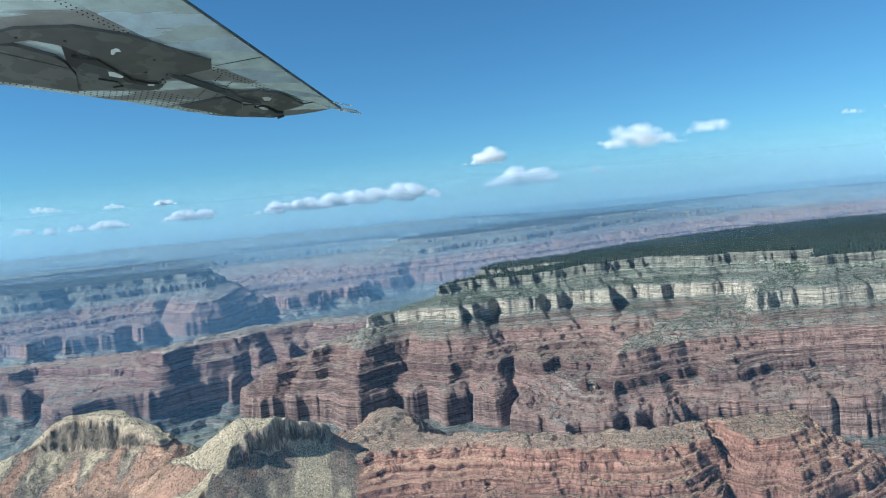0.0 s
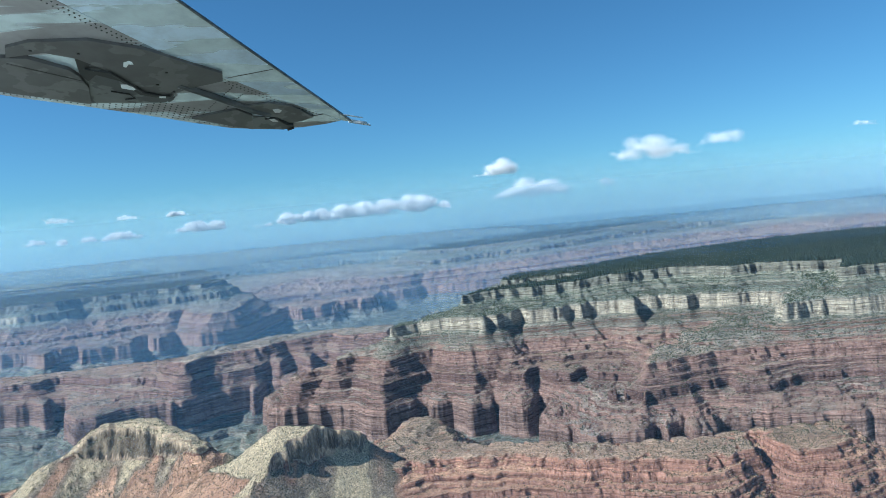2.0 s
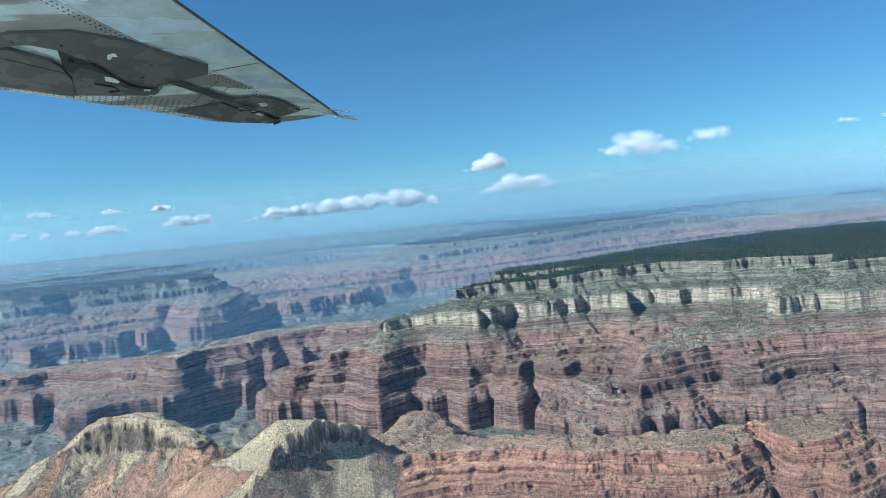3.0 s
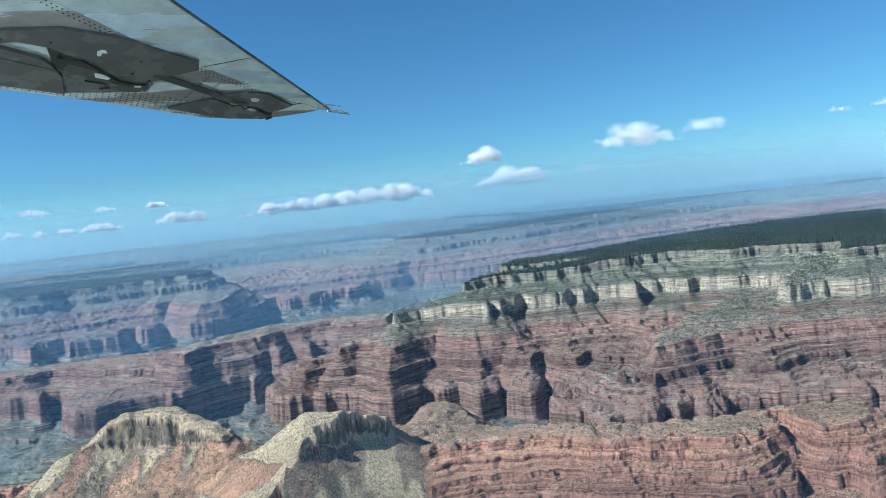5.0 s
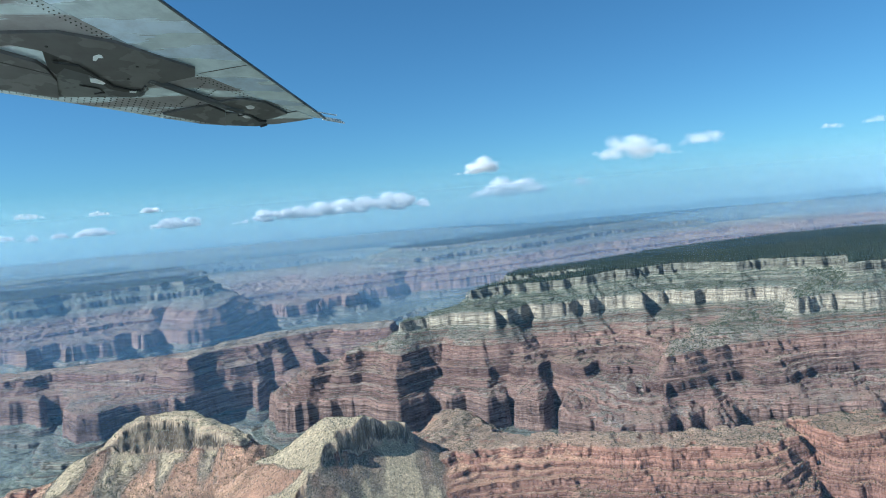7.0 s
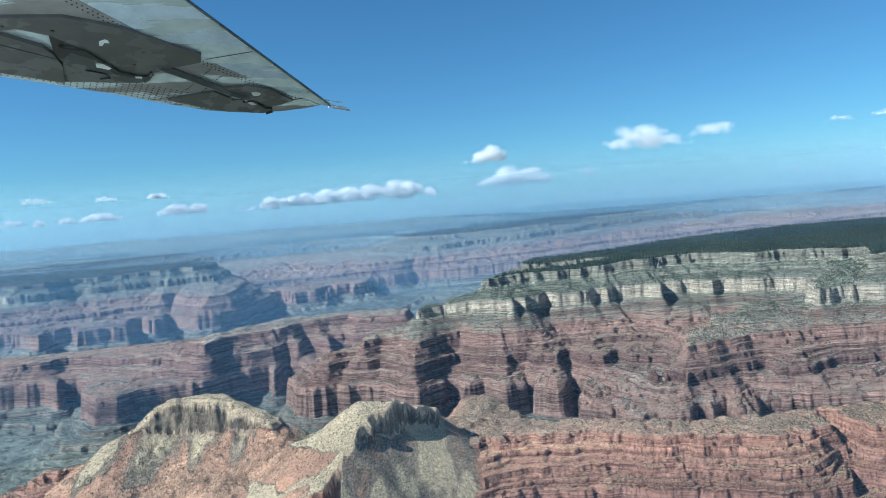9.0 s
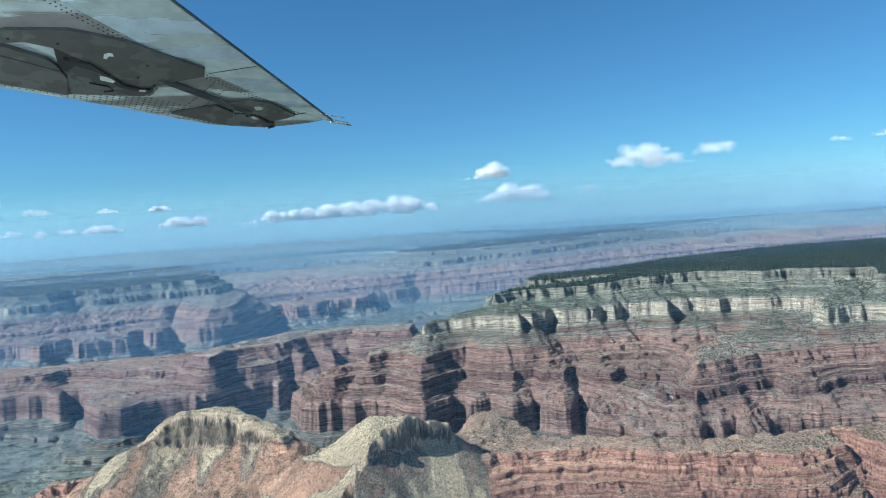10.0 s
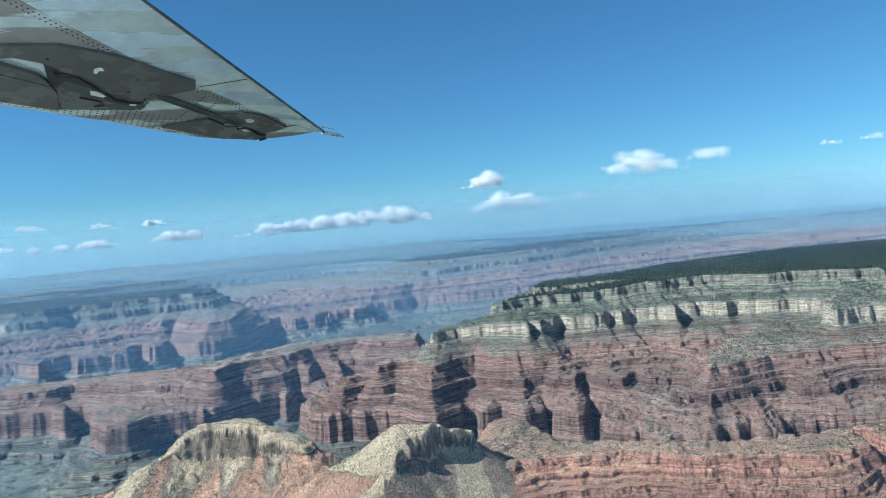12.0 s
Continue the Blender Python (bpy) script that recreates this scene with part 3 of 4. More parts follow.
def tuft_cloud(name, spots, size, tall, mat, sides=4):
    """Many small uneven clumps, joined: trees or bushes too many to count."""
    n, k1 = len(spots), sides + 1
    wide = size * rng.uniform(0.55, 1.35, n)
    high = wide * tall * rng.uniform(0.7, 1.3, n)
    turn = rng.uniform(0, 6.28, n)
    v = np.empty((n, k1, 3))
    for k in range(sides):
        r = wide * rng.uniform(0.7, 1.3, n) * 0.55
        a = turn + 6.2832 * k / sides + rng.normal(0, 0.2, n)
        v[:, k, 0], v[:, k, 1], v[:, k, 2] = np.cos(a) * r, np.sin(a) * r, -0.15 * wide + high * rng.uniform(0.0, 0.2, n)
    v[:, sides] = np.stack([rng.normal(0, 0.12, n) * wide, rng.normal(0, 0.12, n) * wide, high], 1)
    v += spots[:, None, :]
    tri = np.array([(k, (k + 1) % sides, sides) for k in range(sides)])
    f = (tri[None] + k1 * np.arange(n)[:, None, None]).reshape(-1, 3)
    me = bpy.data.meshes.new(name)
    me.vertices.add(n * k1)
    me.vertices.foreach_set("co", v.astype(np.float32).ravel())
    me.loops.add(f.size)
    me.loops.foreach_set("vertex_index", f.astype(np.int32).ravel())
    me.polygons.add(len(f))
    me.polygons.foreach_set("loop_start", np.arange(0, f.size, 3, dtype=np.int32))
    me.update(calc_edges=True)
    me.materials.append(mat)
    return new(name, me)


area = np.outer(np.gradient(DEPTHS) * (DEPTHS + 45), np.full(NC, FANS[1] - FANS[0])).ravel()
rise = np.abs(np.gradient(gz.reshape(NR, NC), axis=0) / np.gradient(DEPTHS)[:, None]).ravel()
gentle = rise < 1.7
clump = fractal(gx.ravel(), gy.ravel(), 26, 101, 3)
yy = gy.ravel()


grid = points.reshape(NR, NC, 3)
along_row, along_fan = np.zeros_like(grid), np.zeros_like(grid)
along_row[:, :-1], along_fan[:-1] = grid[:, 1:] - grid[:, :-1], grid[1:] - grid[:-1]
along_row, along_fan = along_row.reshape(-1, 3), along_fan.reshape(-1, 3)


def scatter(density):
    """Places on the ground, anywhere within the cells that are picked."""
    pick = np.nonzero(rng.random(len(area)) < density * area)[0]
    return points[pick] + along_row[pick] * rng.random((len(pick), 1)) + along_fan[pick] * rng.random((len(pick), 1))


mesa_land = (gown == 0) & (yy < 720)
forest = scatter(np.where(mesa_land & (gstep < -0.5), 0.62 * np.clip(0.8 + 0.7 * clump, 0.1, 1), 0))
tagged(tuft_cloud("pine_forest", forest, 1.25, 1.3, PINE, 5), "dense dark-green pine forest covering the mesa top", "forest", kind="stuff")
slopes = np.interp(gstep, (-1, 1, 3, 11, 13, 15, 24, 29, 31, 60, 90, 120), (0, 0.15, 1.7, 1.7, 0.15, 1.3, 0.75, 0.5, 0.26, 0.24, 0.18, 0.1))
bushes = scatter(np.where(mesa_land & gentle & (gstep > -0.5), 1.1 * slopes * np.clip(0.9 + 0.4 * clump, 0.25, 1.3), 0))
tagged(tuft_cloud("pinyon_scrub", bushes, 0.58, 0.85, SCRUB), "dark-green pinyon and juniper dotted over the mesa slopes", "scrub", kind="stuff")
fore = scatter(np.where(((gown == 1) | (gown == 5)) & gentle & (yy < 320), 1.9 * np.clip(0.8 + 0.7 * clump, 0.15, 1.3), 0))
tagged(tuft_cloud("desert_scrub", fore, 0.34, 0.75, SCRUB), "sparse low desert bushes dotting the rust-red ridge", "scrub", kind="stuff")
ridge_bush = scatter(np.where((gown == 2) & gentle & (yy < 700), 0.05, 0))
tagged(tuft_cloud("ridge_scrub", ridge_bush, 0.8, 0.8, SCRUB), "scattered low bushes on the dark-red ridge", "scrub", kind="stuff")

# ---- air: translucent tinted sheets that stand in for sunlit haze in the gorge ----
def haze_sheet_material(thick, fade, pale):
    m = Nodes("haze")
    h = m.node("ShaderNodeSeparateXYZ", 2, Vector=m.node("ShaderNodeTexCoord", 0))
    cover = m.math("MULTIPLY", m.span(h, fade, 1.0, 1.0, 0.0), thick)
    # the haze's glow is painted as this tint, paler on the far sheets
    haze_tint = m.node("ShaderNodeBsdfDiffuse", Color=(0.265 + 0.33 * pale, 0.475 + 0.42 * pale, 0.73 + 0.27 * pale))
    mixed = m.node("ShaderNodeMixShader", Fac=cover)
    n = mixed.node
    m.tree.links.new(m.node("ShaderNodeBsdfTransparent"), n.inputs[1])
    m.tree.links.new(haze_tint, n.inputs[2])
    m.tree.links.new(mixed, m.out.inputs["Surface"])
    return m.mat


for far, thick in HAZE_SHEETS:
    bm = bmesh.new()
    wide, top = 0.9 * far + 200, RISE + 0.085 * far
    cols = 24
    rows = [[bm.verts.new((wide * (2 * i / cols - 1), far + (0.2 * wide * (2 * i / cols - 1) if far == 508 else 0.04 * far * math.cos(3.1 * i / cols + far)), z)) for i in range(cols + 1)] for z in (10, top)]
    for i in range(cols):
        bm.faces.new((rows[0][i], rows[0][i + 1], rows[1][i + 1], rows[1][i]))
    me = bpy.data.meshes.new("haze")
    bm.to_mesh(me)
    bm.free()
    me.materials.append(haze_sheet_material(thick, (RISE - 20) / top, min(1, max(0, (far - 1000) / 1200))))
    tagged(new("backdrop_haze_sheet", me), "translucent blue sheet standing in for haze in the canyon air", "haze", kind="structure")

# ---- clouds ----
def cloud_material():
    m = Nodes("cloud_vapour")
    mixed = m.node("ShaderNodeMixShader", Fac=0.45)
    m.tree.links.new(m.node("ShaderNodeBsdfDiffuse", Color=(0.97, 0.97, 0.97)), mixed.node.inputs[1])
    m.tree.links.new(m.node("ShaderNodeBsdfTranslucent", Color=(0.97, 0.97, 0.97)), mixed.node.inputs[2])
    m.tree.links.new(mixed, m.out.inputs["Surface"])
    return m.mat


VAPOUR = cloud_material()


def cloud(x, y, z, wide, high, count, fleck, lean, seed, label, dense=True):
    """A fair-weather cloud: billows heaped on a flat base, made of fine flecks that thin out at the fringe."""
    r = np.random.default_rng(seed)
    n = 22 + int(wide / high * 9)
    cx = r.uniform(-0.5, 0.5, n)
    crown = np.clip(1 - (2 * np.abs(cx + lean)) ** 2.2, 0.12, 1) * r.uniform(0.55, 1.0, n)
    rad = high * crown * r.uniform(0.16, 0.42, n)
    bx, bz = cx * wide, high * (crown * r.uniform(0.15, 0.75, n) - 0.42)
    by = r.uniform(-0.2, 0.2, n) * min(wide, 3 * high)
    count = int(2.2 * count) if dense else count
    weight = rad ** 2
    who = r.choice(n, count, p=weight / weight.sum())
    d = r.normal(size=(count, 3))
    d /= np.linalg.norm(d, axis=1)[:, None]
    reach = r.random(count) ** 0.4 * np.where(r.random(count) < 0.35, r.uniform(1.0, 1.55, count), 1.0)
    p = np.stack([bx[who], by[who], bz[who]], 1) + d * (rad[who] * reach)[:, None] * (1.5, 1.2, 0.8)
    p[:, 2] = np.maximum(p[:, 2], -0.46 * high + 0.05 * high * r.normal(size=count))
    face = d + 0.35 * r.normal(size=(count, 3))
    a = np.cross(face, r.normal(size=(count, 3)))
    b = np.cross(face, a)
    s = 0.55 * fleck * r.uniform(0.5, 1.3, count)[:, None]
    a, b = a / np.linalg.norm(a, axis=1)[:, None] * s, b / np.linalg.norm(b, axis=1)[:, None] * s
    v = np.stack([p - a, p + b, p + a, p - b], 1).reshape(-1, 3)
    me = sheet_mesh("vapour", v, np.arange(4 * count).reshape(-1, 4), None, VAPOUR)
    whole = new("cloud")
    whole.location = (x, y, z)
    tagged(whole, label, "cloud", "fair-weather clouds")
    vapour = new("vapour", me)
    vapour.parent = whole
    tagged(vapour, kind="stuff")
    return whole


SKY_Z = RISE
cloud(425, 1300, SKY_Z + 106, 158, 50, 18000, 0.62, 0.05, 1, "bright white puffy cloud with a flat grey base")
cloud(536, 1300, SKY_Z + 113, 92, 36, 3600, 0.62, -0.15, 2, "small grey-white ragged cloud beside a larger one")
cloud(170, 1700, SKY_Z + 122, 100, 44, 14000, 0.8, -0.2, 3, "small white cloud leaning up to one side")
cloud(401, 3000, SKY_Z + 116, 365, 88, 30000, 2.0, -0.1, 4, "long white cloud with rounded billows on top")
cloud(744, 3000, SKY_Z + 116, 82, 46, 1700, 1.9, 0.0, 5, "tiny faint white cloud alone in the sky", False)
cloud(-208, 2200, SKY_Z + 71, 554, 62, 60000, 1.5, -0.12, 6, "long low bank of white cumulus above the horizon")
cloud(-397, 2200, SKY_Z + 61, 260, 46, 30000, 1.5, -0.1, 16, "trailing end of the low white cumulus bank")
cloud(-697, 2200, SKY_Z + 64, 170, 43, 16000, 1.5, -0.1, 7, "soft white cumulus low over the horizon")
cloud(-754, 2200, SKY_Z + 106, 70, 22, 5000, 1.5, 0.0, 8, "small bright flat cloud above the horizon")
cloud(-900, 2200, SKY_Z + 107, 72, 20, 1400, 1.5, 0.1, 9, "faint small cloud high over the horizon", False)
cloud(-1104, 2200, SKY_Z + 116, 109, 24, 1800, 1.5, 0.1, 10, "faint thin ragged cloud over the horizon", False)
cloud(-927, 2200, SKY_Z + 56, 133, 36, 9000, 1.5, 0.0, 11, "soft white cloud close to the horizon")
cloud(-1025, 2200, SKY_Z + 53, 49, 27, 1300, 1.5, 0.0, 12, "tiny round white cloud near the horizon")
cloud(-1106, 2200, SKY_Z + 50, 37, 27, 1000, 1.5, 0.0, 13, "tiny round pale cloud near the horizon")
cloud(-1187, 2200, SKY_Z + 54, 77, 22, 1500, 1.5, 0.0, 14, "low flat white cloud near the horizon")
cloud(1588, 2600, SKY_Z + 228, 104, 30, 520, 1.7, 0.0, 15, "thin grey wisp of cloud high up", False)
cloud(1760, 2600, SKY_Z + 240, 110, 34, 700, 1.7, 0.0, 17, "thin grey wisp of cloud high up", False)
cloud(2046, 3800, SKY_Z + 90, 190, 30, 700, 2.4, 0.0, 18, "very faint thin streak of cloud", False)

# ---- far mountains, too distant to shift ----
def mountain_range(name, y, x0, x1, peaks, label):
    n = 160
    bm = bmesh.new()
    top, foot, back = [], [], []
    for i in range(n + 1):
        x = x0 + (x1 - x0) * i / n
        h = sum(a * math.exp(-((x - c) / w) ** 2) for c, w, a in peaks) + 6 * noise.noise((x * 0.012, 3, 1)) + 3 * noise.noise((x * 0.05, 5, 2))
        fade = min(1, 4 * i / n, 4 * (n - i) / n) ** 1.5
        top.append(bm.verts.new((x, y + 25 * noise.noise((x * 0.01, 9, 4)), RISE - 24 + max(h, 0) * fade)))
        foot.append(bm.verts.new((x, y - 160, RISE - 40)))
        back.append(bm.verts.new((x, y + 200, RISE - 40)))
    for i in range(n):
        bm.faces.new((foot[i], foot[i + 1], top[i + 1], top[i]))
        bm.faces.new((top[i], top[i + 1], back[i + 1], back[i]))
    me = bpy.data.meshes.new(name)
    bm.to_mesh(me)
    bm.free()
    me.materials.append(FARHILL)
    tagged(new(name, me), label, "mountains", kind="structure")


fh = Nodes("far_hill")
FARHILL = fh.finish(fh.ramp(fh.noise(fh.node("ShaderNodeNewGeometry"), 0.01, 4), [(0.35, (0.10, 0.11, 0.09)), (0.65, (0.20, 0.18, 0.15))]), 1.0, spec=0.0)
mountain_range("backdrop_mountains", 2840, -1250, 300, ((-490, 70, 25), (-270, 160, 17), (-740, 150, 21), (-60, 130, 12), (-1000, 120, 9)),
               "faint blue mountain range on the horizon")

# ---- the aircraft wing ----
def part(name, bm, material, parent, label=""):
    """Links a bmesh as one mesh under a thing or a part."""
    me = bpy.data.meshes.new(name)
    bmesh.ops.recalc_face_normals(bm, faces=bm.faces)
    bm.to_mesh(me)
    bm.free()
    me.materials.append(material)
    ob = new(name, me)
    ob.parent = parent
    return tagged(ob, label) if label else ob


def slab(outline, low, high, bevel=0.0):
    """A plate with that outline between two levels, its lower rim rounded off."""
    bm = bmesh.new()
    a = [bm.verts.new((u, v, low)) for u, v in outline]
    b = [bm.verts.new((u, v, high)) for u, v in outline]
    n = len(outline)
    bm.faces.new(a)
    bm.faces.new(b)
    for i in range(n):
        bm.faces.new((a[i], a[(i + 1) % n], b[(i + 1) % n], b[i]))
    if bevel:
        bmesh.ops.bevel(bm, geom=[e for e in bm.edges if all(v.co.z == high for v in e.verts)], offset=bevel, segments=2, affect="EDGES")
    return bm


def rod(points, radius, sides=8):
    bm = bmesh.new()
    rings = []
    for i, p in enumerate(points):
        p = Vector(p)
        way = (Vector(points[min(i + 1, len(points) - 1)]) - Vector(points[max(i - 1, 0)])).normalized()
        x = way.orthogonal().normalized()
        y = way.cross(x)
        rings.append([bm.verts.new(p + radius * (math.cos(a) * x + math.sin(a) * y)) for a in [6.2832 * k / sides for k in range(sides)]])
    for r, q in zip(rings, rings[1:]):
        for k in range(sides):
            bm.faces.new((r[k], r[(k + 1) % sides], q[(k + 1) % sides], q[k]))
    bm.faces.new(rings[0])
    bm.faces.new(rings[-1][::-1])
    return bm


def wing_material(name, paint, bare, share, stretch, rough=(0.55, 0.28), metal=0.0):
    """Old aluminium: chalky paint worn to bright metal; the streaks along the airflow also paint in reflections."""
    m = Nodes(name)
    co = m.node("ShaderNodeTexCoord", 3)
    along = m.node("ShaderNodeMapping", Vector=m.node("ShaderNodeMapping", Vector=co, Rotation=(0, 0, -1.08)), Scale=(stretch, 1.0, 1.0))
    streak = m.math("ADD", m.noise(along, 3.8, 3, 0.5), m.math("MULTIPLY", m.math("SUBTRACT", m.noise(along, 9, 3, 0.6), 0.5), 0.25))
    # mask of the bright streaks, where reflected light is put in as colour
    worn = m.span(streak, share - 0.03, share + 0.02)
    dirt = m.noise(co, 6, 6, 0.65)
    color = m.mix(worn, paint, bare)
    color = m.mix(0.6, color, m.ramp(dirt, [(0.3, (0.6, 0.58, 0.55)), (0.6, (1.05, 1.05, 1.05))]), "MULTIPLY")
    swell = m.noise(along, 2.0, 2, 0.4)
    return m.finish(color, m.span(worn, 0, 1, *rough), m.bump(swell, 0.4, 0.08), metal=m.math("MULTIPLY", worn, metal), spec=0.6)


# the blue-white second colour stands for sky mirrored in the metal
SKIN = wing_material("wing_skin_painted_sheen", (0.30, 0.29, 0.285), (0.80, 0.92, 1.0), 0.51, 0.16, (0.5, 0.2), metal=0.6)
FLAP = wing_material("flap_skin", (0.62, 0.74, 0.85), (0.78, 0.91, 1.0), 0.48, 0.2, (0.5, 0.2), metal=0.6)
POD = wing_material("fairing_paint", (0.10, 0.098, 0.095), (0.118, 0.116, 0.113), 0.55, 1.0)
# near-black, shared by dark fittings and the shade drawn in the hinge gap
DARK = wing_material("dark_metal_and_gap_shade", (0.02, 0.02, 0.02), (0.04, 0.04, 0.04), 0.6, 1.0)
STEEL = wing_material("grey_metal", (0.075, 0.08, 0.08), (0.11, 0.115, 0.115), 0.5, 1.0)
WHITE = wing_material("white_paint", (0.85, 0.90, 0.90), (0.9, 0.9, 0.9), 0.5, 1.0)

wing = new("aircraft_wing")
wing.matrix_world = Matrix(((-0.34493, -0.93863, 0.0, -437.1), (-0.91075, 0.33468, -0.24192, 4550.0), (0.22707, -0.08345, -0.9703, 892.5), (0, 0, 0, 1))) @ Matrix.Diagonal((640, 640, 640, 1))
tagged(wing, "worn grey metal aircraft wing with riveted panels seen from below", "wing")
wing["kind"] = "thing"
BODY = [(0.05, 0.075), (0.28, 0.145), (0.66, 0.275), (0.92, 0.335), (1.40, 0.45), (1.88, 0.57), (2.51, 0.64), (3.3, 0.70), (3.3, 1.3), (2.35, 2.34), (1.884, 2.02), (1.558, 1.778), (1.196, 1.525),
        (0.781, 1.266), (0.475, 1.062), (0.273, 0.823), (0.12, 0.478), (0.06, 0.25)]
part("wing_skin", slab(BODY, -0.035, 0.0, 0.010), SKIN, wing, "bare metal underside with reflections painted in as pale streaks")
part("aileron", slab([(0.0, 0.0), (1.30, 0.0), (1.36, 0.43), (0.92, 0.325), (0.66, 0.265), (0.28, 0.135), (0.05, 0.065)], -0.012, 0.004, 0.003), FLAP, wing)
part("flap", slab([(1.305, 0.0), (3.3, 0.0), (3.3, 0.69), (2.51, 0.63), (1.88, 0.56), (1.365, 0.432)], -0.012, 0.004, 0.003), FLAP, wing)
part("trailing_edge_strip", slab([(0.0, -0.004), (3.3, -0.004), (3.3, 0.012), (0.0, 0.010)], -0.008, 0.008, 0.002), STEEL, wing)
fairing = part("hinge_fairing", slab([(2.58, 1.41), (2.56, 1.22), (2.38, 0.86), (2.08, 0.62), (1.73, 0.49), (1.48, 0.39), (1.37, 0.47), (1.40, 0.76), (1.39, 0.98), (1.46, 1.09), (1.66, 1.09),
                                   (1.90, 1.08), (2.22, 1.13), (2.40, 1.25), (2.48, 1.53)], -0.02, 0.025, 0.004), POD, wing, "brown-grey pointed flap hinge fairing")
part("paint_chip", slab([(2.01, 0.89), (2.01, 0.84), (1.99, 0.83), (1.95, 0.85), (1.97, 0.88), (1.94, 0.93), (1.96, 0.94)], 0.02, 0.0275), WHITE, fairing, "chipped white patch")
for u, v in ((2.47, 1.30), (2.27, 1.06), (1.59, 0.94), (1.72, 0.74)):
    part("bolt", rod([(u, v, 0.02), (u, v, 0.03)], 0.012, 8), DARK, fairing)
front = part("front_fairing", slab([(2.52, 1.58), (2.40, 1.41), (2.13, 1.31), (2.01, 1.33), (1.83, 1.42), (1.59, 1.64), (2.15, 2.05)], -0.02, 0.03, 0.004), POD, wing, "dark grey box fairing ahead of the hinge")
part("panel_line", slab([(2.42, 1.60), (1.94, 1.37), (1.945, 1.36), (2.43, 1.585)], 0.025, 0.0318), DARK, front)
# a flat black plate takes the place of the shaded recess
part("hinge_gap_shade", slab([(2.22, 1.15), (2.20, 1.10), (1.96, 1.08), (1.72, 1.09), (1.53, 1.13), (1.37, 1.00), (1.40, 1.13), (1.51, 1.20), (1.78, 1.15), (1.95, 1.22), (1.90, 1.35), (2.01, 1.32)], -0.02, 0.019),
     DARK, wing, "black plate painted in for the shaded gap around the hinge")
arm = part("hinge_arm", slab([(2.04, 1.21), (1.59, 1.65), (1.42, 1.38), (1.28, 1.15), (1.29, 1.05), (1.41, 0.92), (1.39, 1.02), (1.44, 1.09), (1.64, 1.11), (1.87, 1.11)], -0.02, 0.015, 0.003), STEEL, wing,
           "dark grey flap hinge arm")
part("arm_opening", slab([(1.73, 1.19), (1.71, 1.15), (1.61, 1.14), (1.60, 1.18), (1.68, 1.23)], 0.010, 0.0215), WHITE, arm, "bright slot")
part("arm_opening", slab([(1.42, 1.08), (1.38, 1.04), (1.35, 1.07), (1.38, 1.11)], 0.010, 0.0215), WHITE, arm, "bright slot")
part("hose", rod([(2.08, 1.20, 0.03), (1.96, 1.08, 0.035), (1.71, 1.10, 0.035), (1.56, 1.12, 0.035), (1.45, 1.06, 0.035), (1.38, 0.99, 0.03), (1.43, 0.91, 0.03)], 0.010), DARK, arm)
part("hose", rod([(1.68, 1.34, 0.02), (1.56, 1.26, 0.02), (1.48, 1.28, 0.02), (1.50, 1.36, 0.02)], 0.007), DARK, arm)
part("hook", rod([(1.43, 0.91, 0.02), (1.36, 0.95, 0.02), (1.31, 1.03, 0.02), (1.29, 1.09, 0.02)], 0.012), STEEL, arm)
part("push_rod", rod([(1.48, 0.82, 0.01), (1.13, 0.72, 0.01), (0.74, 0.62, 0.01), (0.58, 0.55, 0.01)], 0.034), STEEL, wing, "long grey flap push rod")
outer = part("outer_hinge_fairing", slab([(0.86, 0.64), (0.80, 0.41), (0.64, 0.28), (0.32, 0.24), (0.30, 0.37), (0.31, 0.50), (0.49, 0.52), (0.59, 0.61)], -0.02, 0.02, 0.003), POD, wing)
part("paint_chip", slab([(0.67, 0.46), (0.66, 0.41), (0.61, 0.40), (0.58, 0.44), (0.60, 0.48)], 0.015, 0.0225), WHITE, outer, "chipped white patch")
part("outer_front_fairing", slab([(0.89, 1.18), (0.87, 0.92), (0.84, 0.73), (0.65, 0.69), (0.38, 0.87), (0.61, 1.02)], -0.02, 0.0225, 0.003), POD, wing)
outer_arm = part("outer_hinge_arm", slab([(0.61, 0.71), (0.37, 0.88), (0.19, 0.65), (0.18, 0.56), (0.26, 0.50), (0.32, 0.54), (0.48, 0.55)], -0.02, 0.01, 0.002), STEEL, wing)
part("arm_opening", slab([(0.53, 0.62), (0.50, 0.58), (0.40, 0.58), (0.42, 0.62)], 0.006, 0.0165), WHITE, outer_arm, "bright slot")
part("hose", rod([(0.52, 0.64, 0.018), (0.50, 0.55, 0.018), (0.31, 0.55, 0.018), (0.27, 0.50, 0.018), (0.19, 0.54, 0.018), (0.18, 0.61, 0.018)], 0.010), DARK, outer_arm)
part("seam", slab([(1.30, 0.03), (1.312, 0.03), (1.372, 0.43), (1.36, 0.43)], -0.01, 0.0048), DARK, wing, "dark panel joint")
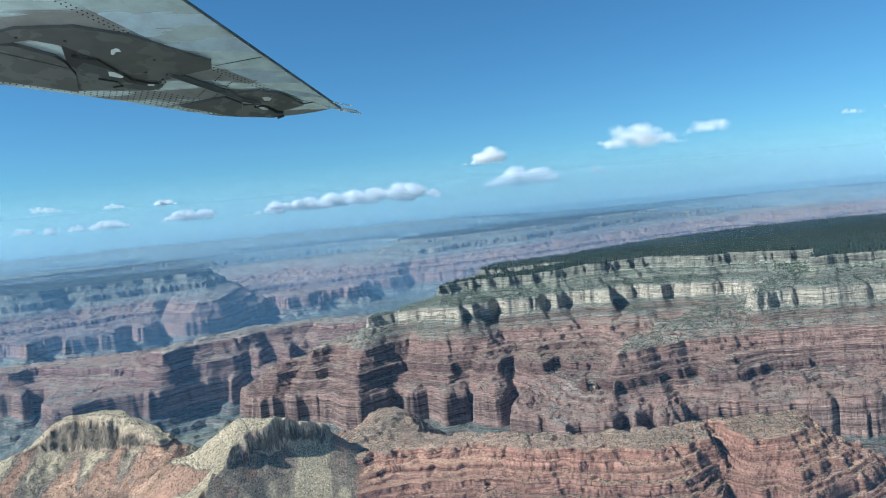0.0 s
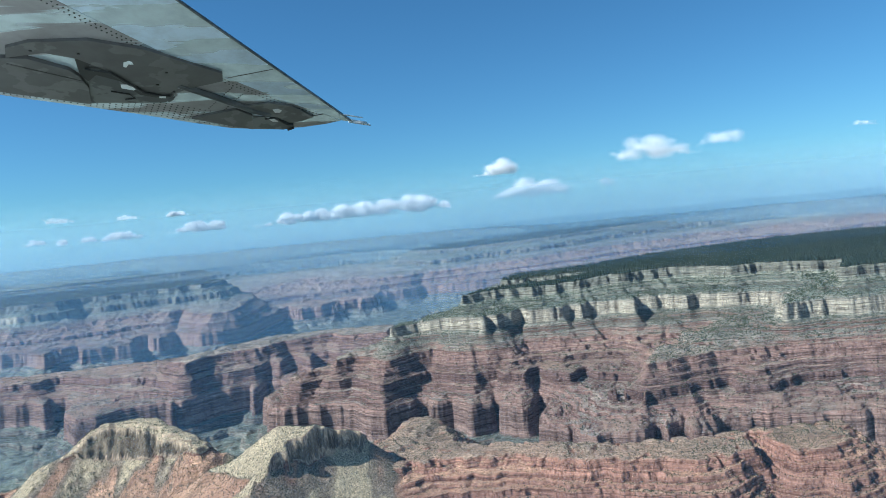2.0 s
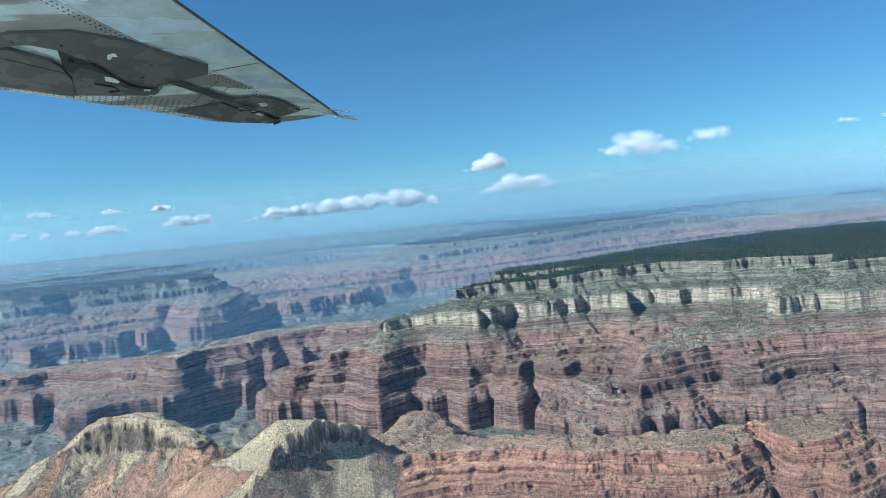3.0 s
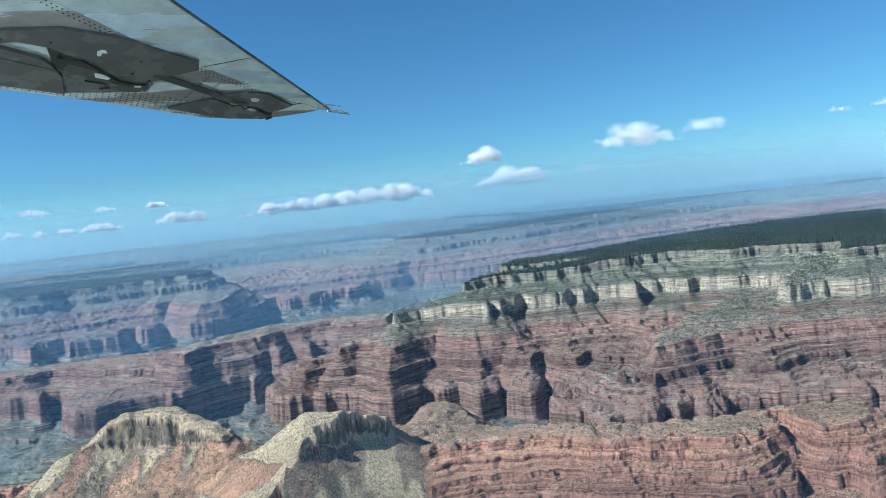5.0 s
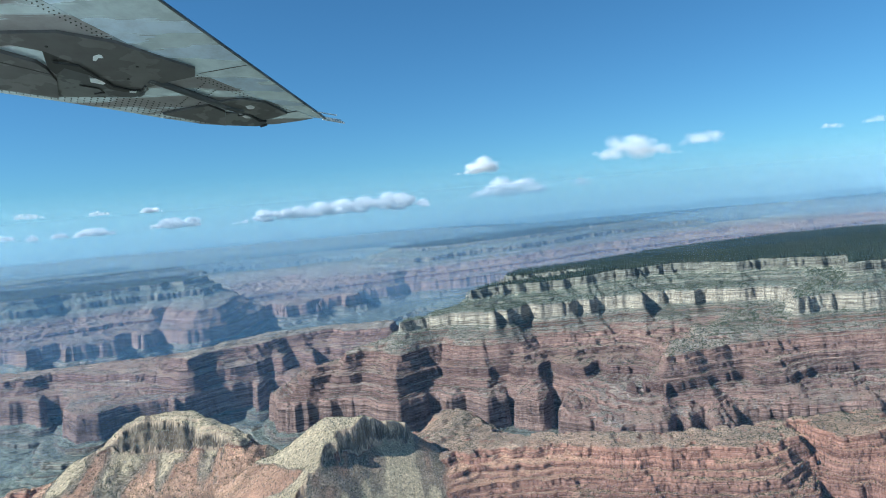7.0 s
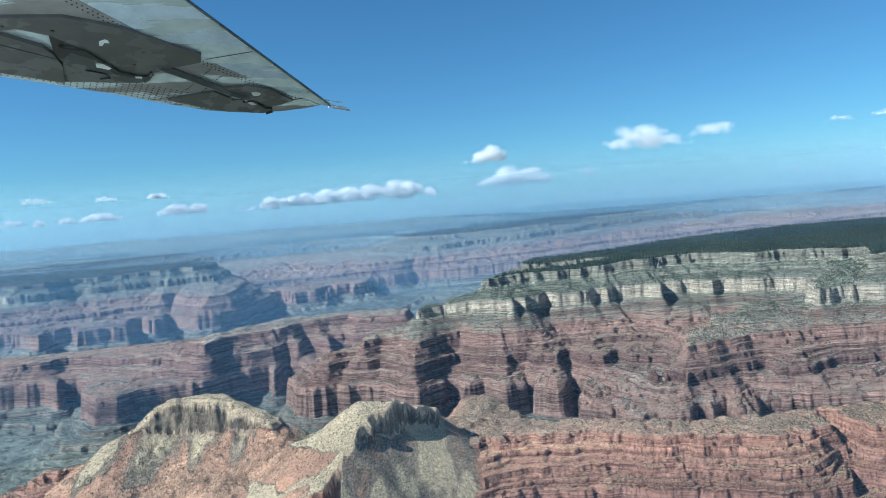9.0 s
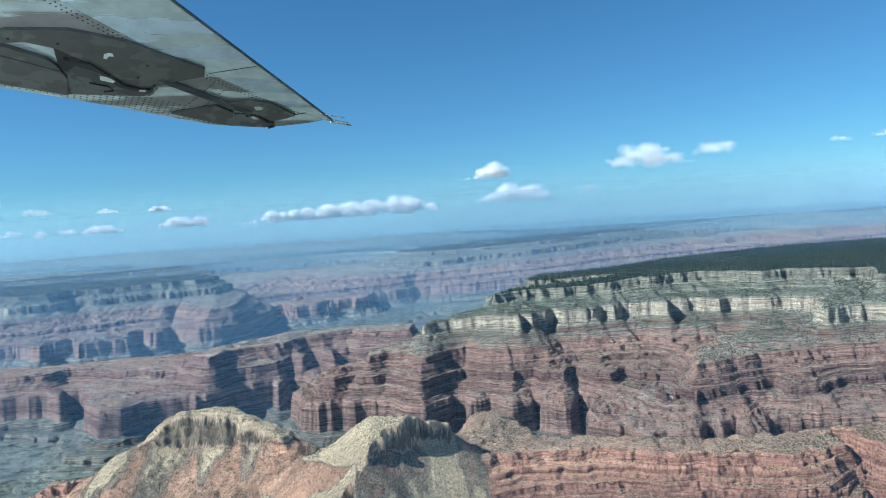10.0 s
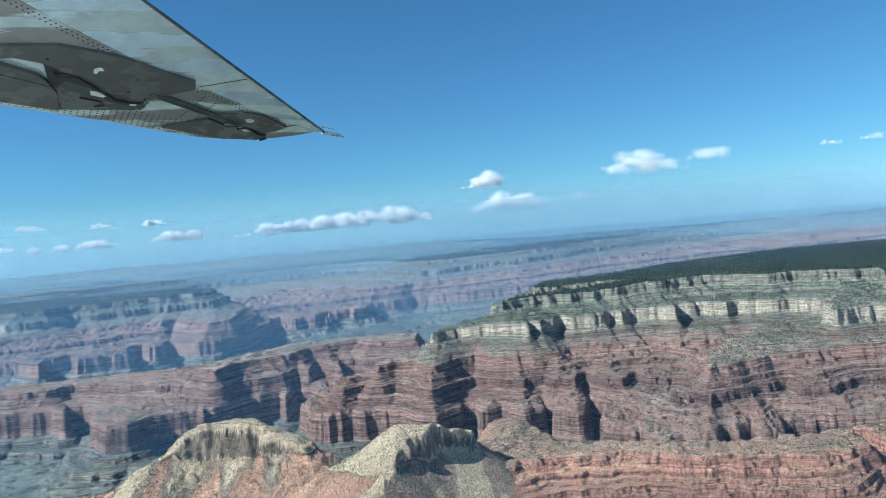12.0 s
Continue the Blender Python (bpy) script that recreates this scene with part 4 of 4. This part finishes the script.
part("seam", slab([(0.36, 0.86), (0.368, 0.865), (0.30, 0.14), (0.292, 0.14)], -0.01, 0.0045), DARK, wing, "dark panel joint")
for root, tip in (((0.22, 0.03), (0.012, -0.12)), ((0.07, 0.03), (-0.117, -0.10)), ((0.02, 0.03), (-0.17, -0.10)), ((-0.01, 0.04), (-0.205, -0.10))):
    wick = part("static_wick", rod([(*root, 0.0), (0.5 * (root[0] + tip[0]), 0.5 * (root[1] + tip[1]), 0.0), (*tip, 0.0)], 0.0075, 6), WHITE, wing, "thin white static discharge rod")
    part("wick_base", rod([(*root, 0.0), (0.7 * root[0] + 0.3 * tip[0], 0.7 * root[1] + 0.3 * tip[1], 0.0)], 0.007, 6), DARK, wick)

# rivets: rows along the seams and the front spar
bm = bmesh.new()


def rivet(u, v, size=0.009):
    c = bm.verts.new((u, v, 0.008))
    ring = [bm.verts.new((u + size * math.cos(a), v + size * math.sin(a), -0.001)) for a in (0, 1.257, 2.513, 3.770, 5.027)]
    for k in range(5):
        bm.faces.new((c, ring[k], ring[(k + 1) % 5]))


def rivet_row(a, b, count, off=0.0):
    for k in range(count):
        t = (k + 0.5) / count
        rivet(a[0] + (b[0] - a[0]) * t, a[1] + (b[1] - a[1]) * t + off)


SPAR = BODY[1:8]
for a, b in zip(SPAR, SPAR[1:]):
    n = int(math.dist(a, b) / 0.04)
    rivet_row(a, b, n, 0.035)
    rivet_row(a, b, n, 0.075)
LEAD = [(0.20, 0.62), (0.475, 1.0), (0.781, 1.21), (1.196, 1.47), (1.558, 1.72), (1.884, 1.96), (2.3, 2.25)]
for row in range(7):
    for a, b in zip(LEAD, LEAD[1:]):
        n = int(math.dist(a, b) / 0.045)
        rivet_row((a[0] + 0.03 * row, a[1] - 0.035 * row), (b[0] + 0.03 * row, b[1] - 0.035 * row), n)
for u in (1.05, 1.2, 0.75):
    rivet_row((u, 0.5), (u - 0.25, 0.95), 14)
tagged(part("rivets", bm, DARK, wing, "rows of small dark rivet heads"), kind="stuff")
